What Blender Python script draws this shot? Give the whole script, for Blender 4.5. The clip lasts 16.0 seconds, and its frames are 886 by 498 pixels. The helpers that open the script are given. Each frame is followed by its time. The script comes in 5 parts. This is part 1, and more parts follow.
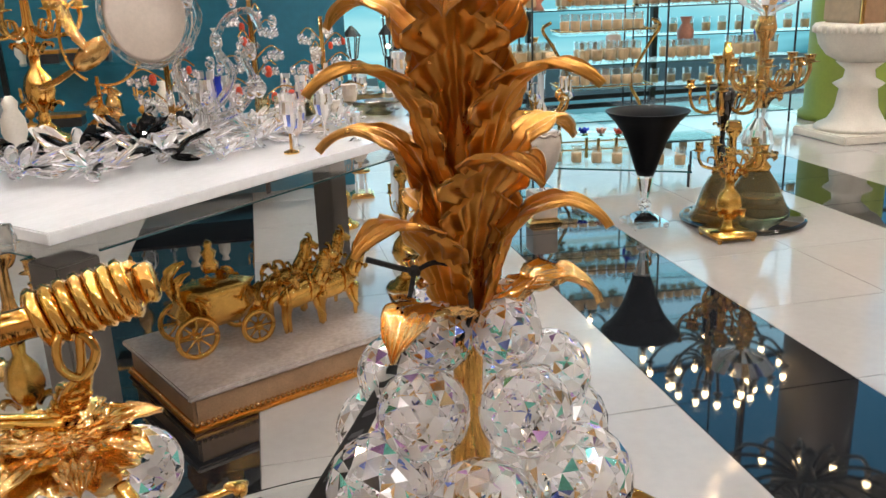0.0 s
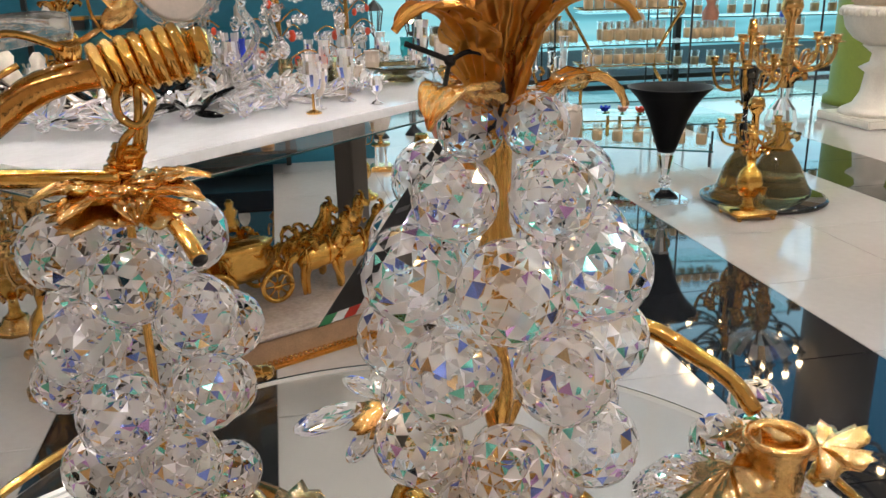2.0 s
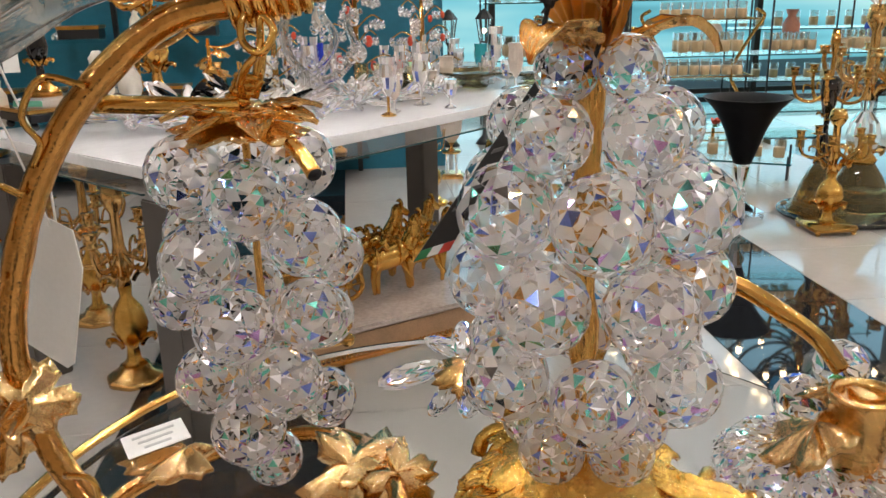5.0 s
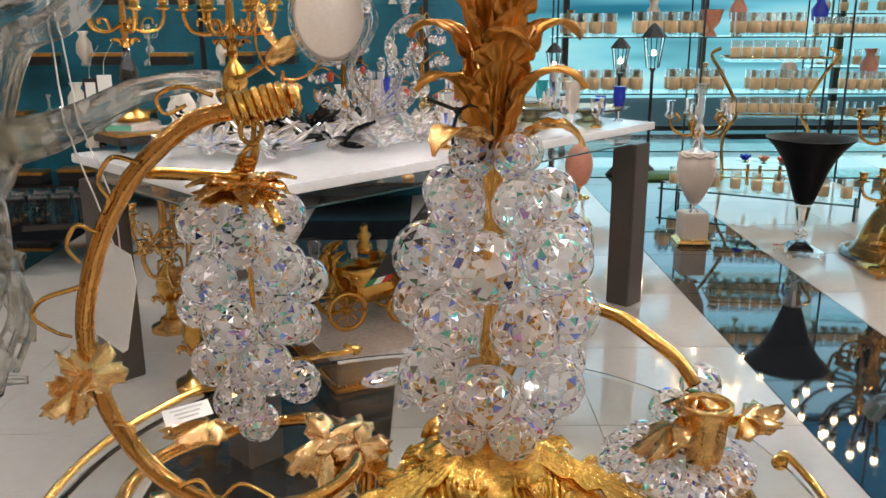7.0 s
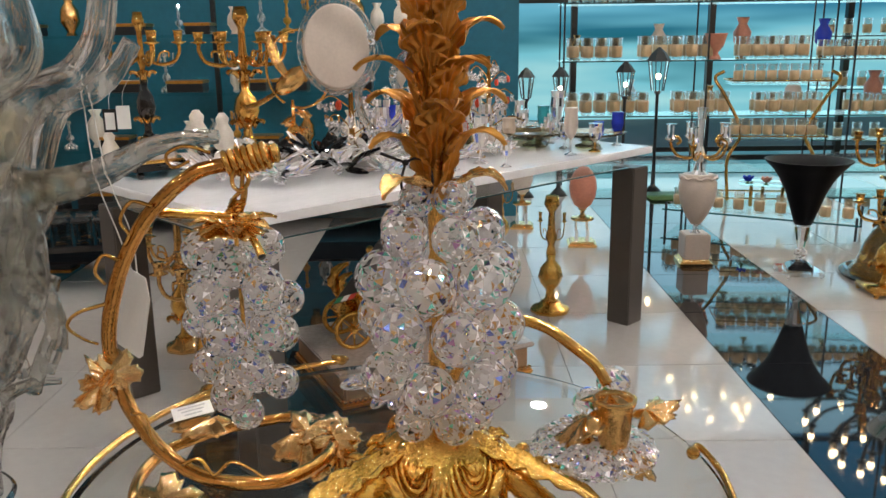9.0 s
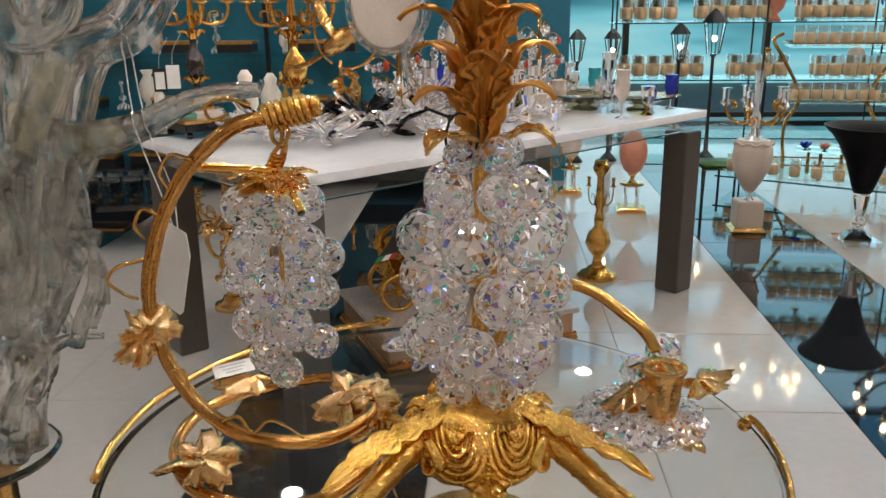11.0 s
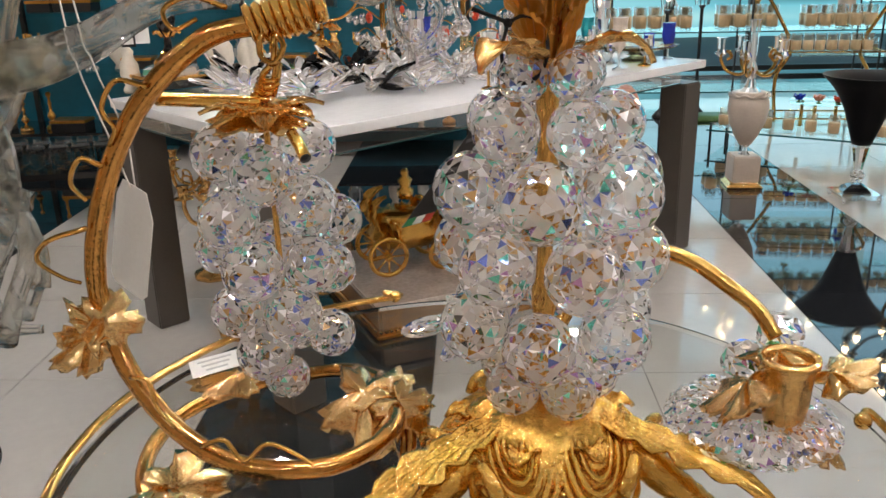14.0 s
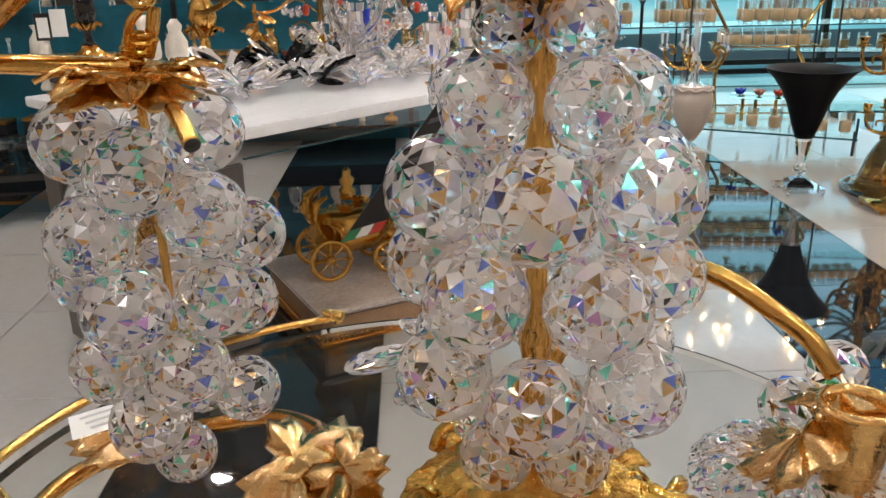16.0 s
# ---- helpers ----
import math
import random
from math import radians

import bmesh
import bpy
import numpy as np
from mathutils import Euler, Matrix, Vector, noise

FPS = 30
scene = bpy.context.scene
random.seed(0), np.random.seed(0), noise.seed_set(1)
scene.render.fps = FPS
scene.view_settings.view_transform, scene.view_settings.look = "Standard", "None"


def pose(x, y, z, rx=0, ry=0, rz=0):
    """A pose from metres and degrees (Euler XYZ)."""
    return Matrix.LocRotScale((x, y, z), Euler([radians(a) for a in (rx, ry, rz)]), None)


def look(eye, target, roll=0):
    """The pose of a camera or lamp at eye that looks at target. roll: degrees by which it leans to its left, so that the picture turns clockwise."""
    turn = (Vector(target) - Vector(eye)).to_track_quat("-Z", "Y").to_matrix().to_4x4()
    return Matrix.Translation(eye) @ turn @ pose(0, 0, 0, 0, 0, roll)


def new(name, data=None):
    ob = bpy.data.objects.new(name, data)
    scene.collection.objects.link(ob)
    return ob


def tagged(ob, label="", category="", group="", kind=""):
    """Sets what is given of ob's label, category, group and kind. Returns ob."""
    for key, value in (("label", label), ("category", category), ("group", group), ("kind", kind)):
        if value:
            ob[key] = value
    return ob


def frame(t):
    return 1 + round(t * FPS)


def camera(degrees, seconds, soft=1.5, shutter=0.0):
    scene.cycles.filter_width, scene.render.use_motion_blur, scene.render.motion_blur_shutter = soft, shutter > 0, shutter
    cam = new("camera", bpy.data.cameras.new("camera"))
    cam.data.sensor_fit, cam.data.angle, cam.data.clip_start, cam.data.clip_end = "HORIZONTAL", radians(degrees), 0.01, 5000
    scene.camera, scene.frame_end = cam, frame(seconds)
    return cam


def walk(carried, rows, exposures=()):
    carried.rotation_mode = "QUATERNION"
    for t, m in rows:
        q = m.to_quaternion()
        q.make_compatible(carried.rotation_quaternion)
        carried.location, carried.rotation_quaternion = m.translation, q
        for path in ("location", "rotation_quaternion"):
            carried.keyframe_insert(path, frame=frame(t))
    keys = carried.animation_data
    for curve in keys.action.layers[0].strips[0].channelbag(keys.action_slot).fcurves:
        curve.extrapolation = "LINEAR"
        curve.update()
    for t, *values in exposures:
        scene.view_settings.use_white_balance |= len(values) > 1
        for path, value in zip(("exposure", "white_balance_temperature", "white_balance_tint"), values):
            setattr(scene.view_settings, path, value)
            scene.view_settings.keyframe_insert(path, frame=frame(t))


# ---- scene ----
cam = camera(55.8, 16.0)
PATH = [
    (0, (0.338, 0.304, 1.191), (0.735, 2.172, 0.595), -2.2),
    (0.5, (0.336, 0.294, 1.176), (0.743, 2.155, 0.567), -2.4),
    (1, (0.334, 0.287, 1.162), (0.74, 2.146, 0.546), -2.0),
    (1.5, (0.332, 0.279, 1.148), (0.716, 2.143, 0.535), -1.8),
    (2, (0.324, 0.272, 1.131), (0.678, 2.138, 0.504), -1.3),
    (2.5, (0.321, 0.272, 1.116), (0.667, 2.14, 0.49), -1.4),
    (3, (0.318, 0.269, 1.115), (0.645, 2.141, 0.489), -0.9),
    (3.5, (0.308, 0.267, 1.107), (0.607, 2.144, 0.484), -0.6),
    (4, (0.3, 0.266, 1.088), (0.584, 2.14, 0.449), -1.5),
    (4.5, (0.305, 0.263, 1.09), (0.544, 2.15, 0.472), -1.5),
    (5, (0.31, 0.253, 1.108), (0.51, 2.152, 0.512), -1.2),
    (7.5, (0.379, 0.092, 1.154), (0.389, 2.023, 0.632), -0.0),
    (8, (0.384, 0.064, 1.16), (0.406, 1.998, 0.65), 0.6),
    (8.5, (0.392, 0.045, 1.167), (0.401, 1.98, 0.659), -0.1),
    (9, (0.408, 0.023, 1.18), (0.403, 1.962, 0.691), -0.7),
    (9.5, (0.413, 0.005, 1.185), (0.318, 1.928, 0.645), -1.4),
    (12, (0.396, 0.07, 1.165), (0.283, 1.983, 0.592), -0.5),
    (12.5, (0.387, 0.078, 1.166), (0.296, 1.992, 0.59), -0.9),
    (13, (0.384, 0.091, 1.162), (0.301, 2.001, 0.574), -0.8),
    (13.5, (0.376, 0.123, 1.149), (0.291, 2.024, 0.532), -1.1),
    (14, (0.366, 0.175, 1.13), (0.295, 2.063, 0.473), -1.4),
    (14.5, (0.362, 0.221, 1.117), (0.318, 2.106, 0.45), -1.5),
    (15, (0.363, 0.259, 1.102), (0.381, 2.142, 0.429), -1.6),
    (15.5, (0.357, 0.284, 1.101), (0.401, 2.172, 0.445), -1.2),
    (16, (0.358, 0.283, 1.101), (0.421, 2.169, 0.439), -1.2),
]
EXPOSURES = [(0.0, 0.1), (2.0, 0.0), (5.0, -0.05), (7.5, 0.05), (8.5, 0.08), (9.0, -0.25), (12.5, -0.28), (14.0, -0.08), (16.0, -0.08)]
walk(cam, [(t, look(eye, target, roll)) for t, eye, target, roll in PATH], EXPOSURES)

# ---------------------------------------------------------------- light
world = bpy.data.worlds.new("world")
scene.world = world
world.use_nodes = True
wn = world.node_tree.nodes
sky = wn.new("ShaderNodeTexSky")
sky.sky_type, sky.sun_disc = "NISHITA", False
sky.sun_elevation, sky.sun_rotation = radians(40), radians(20)
world.node_tree.links.new(sky.outputs[0], wn["Background"].inputs[0])
wn["Background"].inputs[1].default_value = 0.1


def area(name, m, sx, sy, power, colour):
    d = bpy.data.lights.new(name, "AREA")
    d.shape, d.size, d.size_y, d.energy, d.color = "RECTANGLE", sx, sy, power, colour
    ob = new(name, d)
    ob.matrix_world = m
    return ob


# daylight through the shop window
area("window_light", pose(3.4, 8.3, 1.6, -90, 0, 0), 6.0, 2.8, 55, (0.62, 0.92, 1.0))

# ---------------------------------------------------------------- materials


def mat(name, colour, rough=0.5, metal=0.0, noise_scale=0.0, vary=0.0, bump=0.0, bump_scale=80.0, coat=0.0,
        trans=0.0, ior=1.5, stretch=(1, 1, 1), rough_vary=0.0, random_tint=0.0):
    """A principled material with colour variation at two scales and fine relief."""
    m = bpy.data.materials.new(name)
    m.use_nodes = True
    n, l = m.node_tree.nodes, m.node_tree.links
    b = n["Principled BSDF"]
    b.inputs["Base Color"].default_value = (*colour, 1)
    b.inputs["Roughness"].default_value = rough
    b.inputs["Metallic"].default_value = metal
    b.inputs["Coat Weight"].default_value = coat
    b.inputs["Transmission Weight"].default_value = trans
    b.inputs["IOR"].default_value = ior
    tc = n.new("ShaderNodeTexCoord")
    mp = n.new("ShaderNodeMapping")
    mp.inputs["Scale"].default_value = stretch
    l.new(tc.outputs["Object"], mp.inputs["Vector"])
    if vary or rough_vary:
        big = n.new("ShaderNodeTexNoise")
        big.inputs["Scale"].default_value, big.inputs["Detail"].default_value = noise_scale, 6
        l.new(mp.outputs[0], big.inputs["Vector"])
        fine = n.new("ShaderNodeTexNoise")
        fine.inputs["Scale"].default_value, fine.inputs["Detail"].default_value = noise_scale * 9, 4
        l.new(mp.outputs[0], fine.inputs["Vector"])
        both = n.new("ShaderNodeMath")
        both.operation = "ADD"
        l.new(big.outputs["Fac"], both.inputs[0])
        l.new(fine.outputs["Fac"], both.inputs[1])
        if vary:
            rng = n.new("ShaderNodeMapRange")
            rng.inputs["From Min"].default_value, rng.inputs["From Max"].default_value = 0.6, 1.4
            rng.inputs["To Min"].default_value, rng.inputs["To Max"].default_value = 1 - vary, 1 + vary
            l.new(both.outputs[0], rng.inputs["Value"])
            mul = n.new("ShaderNodeMix")
            mul.data_type, mul.blend_type = "RGBA", "MULTIPLY"
            mul.inputs["Factor"].default_value = 1
            mul.inputs["A"].default_value = (*colour, 1)
            last = rng.outputs[0]
            if random_tint:
                info = n.new("ShaderNodeObjectInfo")
                r2 = n.new("ShaderNodeMapRange")
                r2.inputs["To Min"].default_value, r2.inputs["To Max"].default_value = 1 - random_tint, 1 + random_tint
                l.new(info.outputs["Random"], r2.inputs["Value"])
                mm = n.new("ShaderNodeMath")
                mm.operation = "MULTIPLY"
                l.new(last, mm.inputs[0])
                l.new(r2.outputs[0], mm.inputs[1])
                last = mm.outputs[0]
            l.new(last, mul.inputs["B"])
            l.new(mul.outputs["Result"], b.inputs["Base Color"])
        if rough_vary:
            r3 = n.new("ShaderNodeMapRange")
            r3.inputs["From Min"].default_value, r3.inputs["From Max"].default_value = 0.6, 1.4
            r3.inputs["To Min"].default_value, r3.inputs["To Max"].default_value = max(0, rough - rough_vary), rough + rough_vary
            l.new(both.outputs[0], r3.inputs["Value"])
            l.new(r3.outputs[0], b.inputs["Roughness"])
    if bump:
        t = n.new("ShaderNodeTexNoise")
        t.inputs["Scale"].default_value, t.inputs["Detail"].default_value = bump_scale, 5
        l.new(mp.outputs[0], t.inputs["Vector"])
        bp = n.new("ShaderNodeBump")
        bp.inputs["Strength"].default_value, bp.inputs["Distance"].default_value = bump, 0.002
        l.new(t.outputs["Fac"], bp.inputs["Height"])
        l.new(bp.outputs[0], b.inputs["Normal"])
    return m


def glow(name, colour, strength):
    m = bpy.data.materials.new(name)
    m.use_nodes = True
    n, l = m.node_tree.nodes, m.node_tree.links
    n.remove(n["Principled BSDF"])
    e = n.new("ShaderNodeEmission")
    e.inputs[0].default_value, e.inputs[1].default_value = (*colour, 1), strength
    l.new(e.outputs[0], n["Material Output"].inputs[0])
    return m


def crystal(name, ior=1.22, shares=(0.25, 0.20, 0.012, 0.05, 0.384, 0.025, 0.028, 0.031, 0.020)):
    """Cut crystal. Each facet takes one look at random: clear, glass, mirror, glint, hazy, or one of four fire colours.
    The hazy white and the fire colours paint in the sparkle of light inside the cut.
    """
    m = bpy.data.materials.new(name)
    m.use_nodes = True
    n, l = m.node_tree.nodes, m.node_tree.links
    n.remove(n["Principled BSDF"])
    geo = n.new("ShaderNodeNewGeometry")

    def gloss(colour, rough):
        g = n.new("ShaderNodeBsdfGlossy")
        g.inputs["Color"].default_value, g.inputs["Roughness"].default_value = (*colour, 1), rough
        return g
    clear = n.new("ShaderNodeBsdfTransparent")
    clear.inputs[0].default_value = (0.985, 0.98, 0.98, 1)
    glass = n.new("ShaderNodeBsdfGlass")
    glass.inputs["Color"].default_value, glass.inputs["Roughness"].default_value, glass.inputs["IOR"].default_value = (1.0, 0.985, 0.985, 1), 0.0, ior
    # matte white put into some facets for the brightness of scattered light
    lit, glowing, inner_light = n.new("ShaderNodeBsdfDiffuse"), n.new("ShaderNodeBsdfTranslucent"), n.new("ShaderNodeMixShader")
    lit.inputs[0].default_value = glowing.inputs[0].default_value = (0.94, 0.9, 0.87, 1)
    inner_light.inputs[0].default_value = 0.5
    l.new(lit.outputs[0], inner_light.inputs[1])
    l.new(glowing.outputs[0], inner_light.inputs[2])
    hazy = n.new("ShaderNodeMixShader")
    hazy.inputs[0].default_value = 0.5
    l.new(clear.outputs[0], hazy.inputs[1])
    l.new(inner_light.outputs[0], hazy.inputs[2])
    # the last four tints paint the rainbow sparks of dispersed light
    looks = [clear, glass, gloss((0.97, 0.95, 0.97), 0.02), gloss((0.97, 0.95, 0.98), 0.35), hazy,
             gloss((0.30, 0.40, 1.0), 0.2), gloss((0.32, 1.0, 0.86), 0.2), gloss((1.0, 0.70, 0.38), 0.2), gloss((0.84, 0.50, 1.0), 0.2)]
    last, edge = looks[0].outputs[0], 0.0
    for look_, share, before in zip(looks[1:], shares[1:], shares):
        edge += before
        step = n.new("ShaderNodeMath")
        step.operation = "GREATER_THAN"
        step.inputs[1].default_value = edge
        l.new(geo.outputs["Random Per Island"], step.inputs[0])
        mx = n.new("ShaderNodeMixShader")
        l.new(step.outputs[0], mx.inputs[0])
        l.new(last, mx.inputs[1])
        l.new(look_.outputs[0], mx.inputs[2])
        last = mx.outputs[0]
    fr, rimlight, mx = n.new("ShaderNodeLayerWeight"), gloss((1, 0.98, 1), 0.05), n.new("ShaderNodeMixShader")
    pw = n.new("ShaderNodeMath")
    pw.operation = "POWER"
    pw.inputs[1].default_value = 5.0
    l.new(fr.outputs["Facing"], pw.inputs[0])
    l.new(pw.outputs[0], mx.inputs[0])
    l.new(last, mx.inputs[1])
    l.new(rimlight.outputs[0], mx.inputs[2])
    l.new(mx.outputs[0], n["Material Output"].inputs[0])
    return m


def thin_glass(name, tint, power=3.0):
    """Clear glass that lets light straight through and mirrors at its edges."""
    m = bpy.data.materials.new(name)
    m.use_nodes = True
    n, l = m.node_tree.nodes, m.node_tree.links
    n.remove(n["Principled BSDF"])
    t, g, f, pw, mx = (n.new(k) for k in ("ShaderNodeBsdfTransparent", "ShaderNodeBsdfGlossy", "ShaderNodeLayerWeight", "ShaderNodeMath", "ShaderNodeMixShader"))
    t.inputs[0].default_value = (*tint, 1)
    g.inputs["Color"].default_value, g.inputs["Roughness"].default_value = (1, 1, 1, 1), 0.02
    pw.operation, pw.inputs[1].default_value = "POWER", power
    l.new(f.outputs["Facing"], pw.inputs[0])
    l.new(pw.outputs[0], mx.inputs[0])
    l.new(t.outputs[0], mx.inputs[1])
    l.new(g.outputs[0], mx.inputs[2])
    l.new(mx.outputs[0], n["Material Output"].inputs[0])
    return m


def blown(name):
    """Thick hand-drawn glass: mostly see-through, bending the view a little, with lamp highlights painted in as pale
    streaks and a bright skin.
    """
    m = bpy.data.materials.new(name)
    m.use_nodes = True
    n, l = m.node_tree.nodes, m.node_tree.links
    n.remove(n["Principled BSDF"])
    clear, bend, highlight, skin = (n.new(k) for k in ("ShaderNodeBsdfTransparent", "ShaderNodeBsdfGlass", "ShaderNodeBsdfTranslucent", "ShaderNodeBsdfGlossy"))
    clear.inputs[0].default_value = (0.95, 0.945, 0.925, 1)
    bend.inputs["Color"].default_value, bend.inputs["IOR"].default_value, bend.inputs["Roughness"].default_value = (1.0, 0.995, 0.98, 1), 1.32, 0.0
    highlight.inputs[0].default_value = (0.88, 0.85, 0.80, 1)
    skin.inputs["Roughness"].default_value = 0.04
    tc, mp, nz, rg, fr, pw = (n.new(k) for k in ("ShaderNodeTexCoord", "ShaderNodeMapping", "ShaderNodeTexNoise", "ShaderNodeMapRange", "ShaderNodeLayerWeight", "ShaderNodeMath"))
    mp.inputs["Scale"].default_value = (1, 1, 0.4)
    nz.inputs["Scale"].default_value, nz.inputs["Detail"].default_value = 90, 3
    l.new(tc.outputs["Object"], mp.inputs[0])
    l.new(mp.outputs[0], nz.inputs["Vector"])
    # noise mask of the painted highlight streaks
    rg.inputs["From Min"].default_value, rg.inputs["From Max"].default_value = 0.50, 0.62
    rg.inputs["To Min"].default_value, rg.inputs["To Max"].default_value = 0.0, 0.34
    l.new(nz.outputs["Fac"], rg.inputs["Value"])
    a, b, c = (n.new("ShaderNodeMixShader") for _ in range(3))
    a.inputs[0].default_value = 0.72
    l.new(clear.outputs[0], a.inputs[1])
    l.new(bend.outputs[0], a.inputs[2])
    l.new(rg.outputs[0], b.inputs[0])
    l.new(a.outputs[0], b.inputs[1])
    l.new(highlight.outputs[0], b.inputs[2])
    pw.operation, pw.inputs[1].default_value = "POWER", 3.0
    l.new(fr.outputs["Facing"], pw.inputs[0])
    l.new(pw.outputs[0], c.inputs[0])
    l.new(b.outputs[0], c.inputs[1])
    l.new(skin.outputs[0], c.inputs[2])
    l.new(c.outputs[0], n["Material Output"].inputs[0])
    return m


CRYSTAL = crystal("cut_crystal")
CUP_GLASS = thin_glass("thin_drinking_glass", (0.97, 0.98, 0.98), 1.8)
CRYSTAL_FAR = crystal("small_cut_crystal", 1.12, (0.38, 0.05, 0.05, 0.09, 0.39, 0.01, 0.01, 0.01, 0.01))
GOLD = mat("polished_gold", (0.83, 0.47, 0.13), 0.13, 1.0, 40, 0.12, 0.12, 300, rough_vary=0.06)
GOLD_LEAF = mat("gilt_leaf", (0.87, 0.53, 0.20), 0.17, 1.0, 30, 0.16, 0.25, 400, rough_vary=0.08)
GOLD_SATIN = mat("satin_gold", (0.68, 0.335, 0.08), 0.31, 1.0, 25, 0.18, 0.14, 500, rough_vary=0.08)
GOLD_FOIL = mat("ornate_gold", (0.84, 0.49, 0.12), 0.15, 1.0, 60, 0.15, 0.6, 260, rough_vary=0.08)
GOLD_BARK = mat("gilt_bark", (0.72, 0.36, 0.10), 0.09, 1.0, 50, 0.25, 0.15, 420, rough_vary=0.06)
GOLD_HAMMERED = mat("hammered_gilt", (0.93, 0.61, 0.28), 0.12, 1.0, 60, 0.12, 0.25, 420, rough_vary=0.08)
BLACK_SATIN = mat("black_satin_glass", (0.005, 0.005, 0.006), 0.42, 0, 30, 0.3)
BLACK_SATIN.node_tree.nodes["Principled BSDF"].inputs["Specular IOR Level"].default_value = 0.1
BROWN = mat("grey_brown_cladding", (0.10, 0.085, 0.075), 0.4, 0, 4, 0.1)
GLASS = mat("clear_glass", (0.96, 0.99, 0.98), 0.0, 0, trans=1.0, ior=1.45)
GLASS_GREEN = thin_glass("shelf_glass", (0.90, 0.97, 0.965), 14.0)
SHELF_EDGE = mat("dark_green_glass_edge", (0.02, 0.075, 0.08), 0.12, 0, 40, 0.2, coat=0.4)
BLOWN = blown("blown_clear_glass")
SOCKET = mat("frosted_amber_socket", (0.93, 0.87, 0.72), 0.22, 0, 60, 0.1, trans=0.9, ior=1.2)
BAND = mat("beige_gilt_band", (0.55, 0.40, 0.24), 0.35, 0.3, 30, 0.2)
TILE_WHITE = mat("polished_cream_tile", (0.41, 0.382, 0.36), 0.07, 0, 3, 0.05, coat=0.3, random_tint=0.03, rough_vary=0.03)
TILE_BLACK = mat("polished_black_granite", (0.011, 0.012, 0.014), 0.03, 0, 60, 0.5, coat=0.5, random_tint=0.1)
GROUT = mat("grey_grout", (0.16, 0.15, 0.14), 0.8, 0, 20, 0.15)
MARBLE = mat("white_marble", (0.80, 0.80, 0.81), 0.1, 0, 5, 0.07, coat=0.3, stretch=(1, 2.5, 1))
TAUPE = mat("taupe_lacquer", (0.075, 0.064, 0.056), 0.35, 0, 12, 0.1, 0.05, 200)
WALL = mat("white_plaster", (0.78, 0.77, 0.74), 0.6, 0, 2, 0.04, 0.1, 120)
CEILING = mat("dark_grey_ceiling_paint", (0.20, 0.185, 0.17), 0.6, 0, 2, 0.05, 0.1, 120)
TAN = mat("tan_wall_panel", (0.40, 0.33, 0.26), 0.5, 0, 2, 0.06, 0.1, 120)
TEAL = mat("teal_wall_paint", (0.011, 0.135, 0.21), 0.45, 0, 3, 0.12, 0.1, 90)
BLACK_GLASS = mat("black_crystal", (0.006, 0.006, 0.007), 0.05, 0, 30, 0.3, coat=0.6)
BLACK = mat("black_metal", (0.012, 0.012, 0.013), 0.35, 0, 30, 0.2)
CORD = mat("black_cord", (0.012, 0.012, 0.014), 0.8, 0, 300, 0.3, 0.5, 600)
PAPER = mat("white_card", (0.82, 0.81, 0.79), 0.6, 0, 40, 0.04, 0.1, 300)
CARD_BLACK = mat("black_card", (0.018, 0.018, 0.02), 0.3, 0, 60, 0.25)
INK_GREY = mat("grey_print", (0.10, 0.10, 0.105), 0.5)
INK_FAINT = mat("faint_print", (0.5, 0.5, 0.5), 0.6)
INK_GREEN = mat("green_print", (0.03, 0.22, 0.09), 0.5)
INK_RED = mat("red_print", (0.6, 0.05, 0.03), 0.5)
PINK = mat("pink_porcelain", (0.52, 0.21, 0.14), 0.35, 0, 60, 0.18, 0.5, 120)
IVORY = mat("ivory_alabaster", (0.56, 0.47, 0.40), 0.35, 0, 12, 0.08, 0.2, 90)
STONE_WHITE = mat("white_carved_stone", (0.72, 0.66, 0.58), 0.5, 0, 10, 0.1, 0.5, 60)
GREEN = mat("olive_green_paint", (0.20, 0.25, 0.02), 0.5, 0, 4, 0.1)
PLINTH = mat("antique_gilt_wood", (0.42, 0.26, 0.15), 0.35, 0.35, 20, 0.2, 0.3, 120)
PLINTH_TOP = mat("grey_marbled_top", (0.44, 0.37, 0.33), 0.2, 0, 8, 0.25)
AMBER = mat("amber_glass", (0.72, 0.60, 0.32), 0.05, 0, trans=0.9, ior=1.4)
BLUE = mat("cobalt_enamel", (0.02, 0.04, 0.4), 0.2)
RED = mat("red_enamel", (0.6, 0.06, 0.02), 0.3)
AQUA = mat("turquoise_glass", (0.05, 0.45, 0.5), 0.1, 0, trans=0.4)
LEAFGREEN = mat("green_leaf", (0.05, 0.12, 0.02), 0.5, 0, 40, 0.3)
LAMP = glow("ceiling_lamp_glow", (1.0, 0.945, 0.895), 610.0)
BULB = glow("warm_bulb_glow", (1.0, 0.70, 0.38), 45.0)

# ---------------------------------------------------------------- mesh helpers


def mesh_of(name, bm, smooth=False):
    me = bpy.data.meshes.new(name)
    if any(not e.is_boundary for e in bm.edges):
        bmesh.ops.recalc_face_normals(bm, faces=bm.faces)
    bm.to_mesh(me)
    bm.free()
    if smooth:
        for p in me.polygons:
            p.use_smooth = True
    return me


def part(name, bm, material, parent=None, label="", smooth=True):
    """One mesh object from a bmesh (or a ready mesh), under a thing or a part; crystal is cut into single facets."""
    if isinstance(bm, bmesh.types.BMesh) and material in (CRYSTAL, CRYSTAL_FAR):
        bmesh.ops.recalc_face_normals(bm, faces=bm.faces)
        bmesh.ops.split_edges(bm, edges=bm.edges)
        smooth = False
    me = mesh_of(name, bm, smooth) if isinstance(bm, bmesh.types.BMesh) else bm
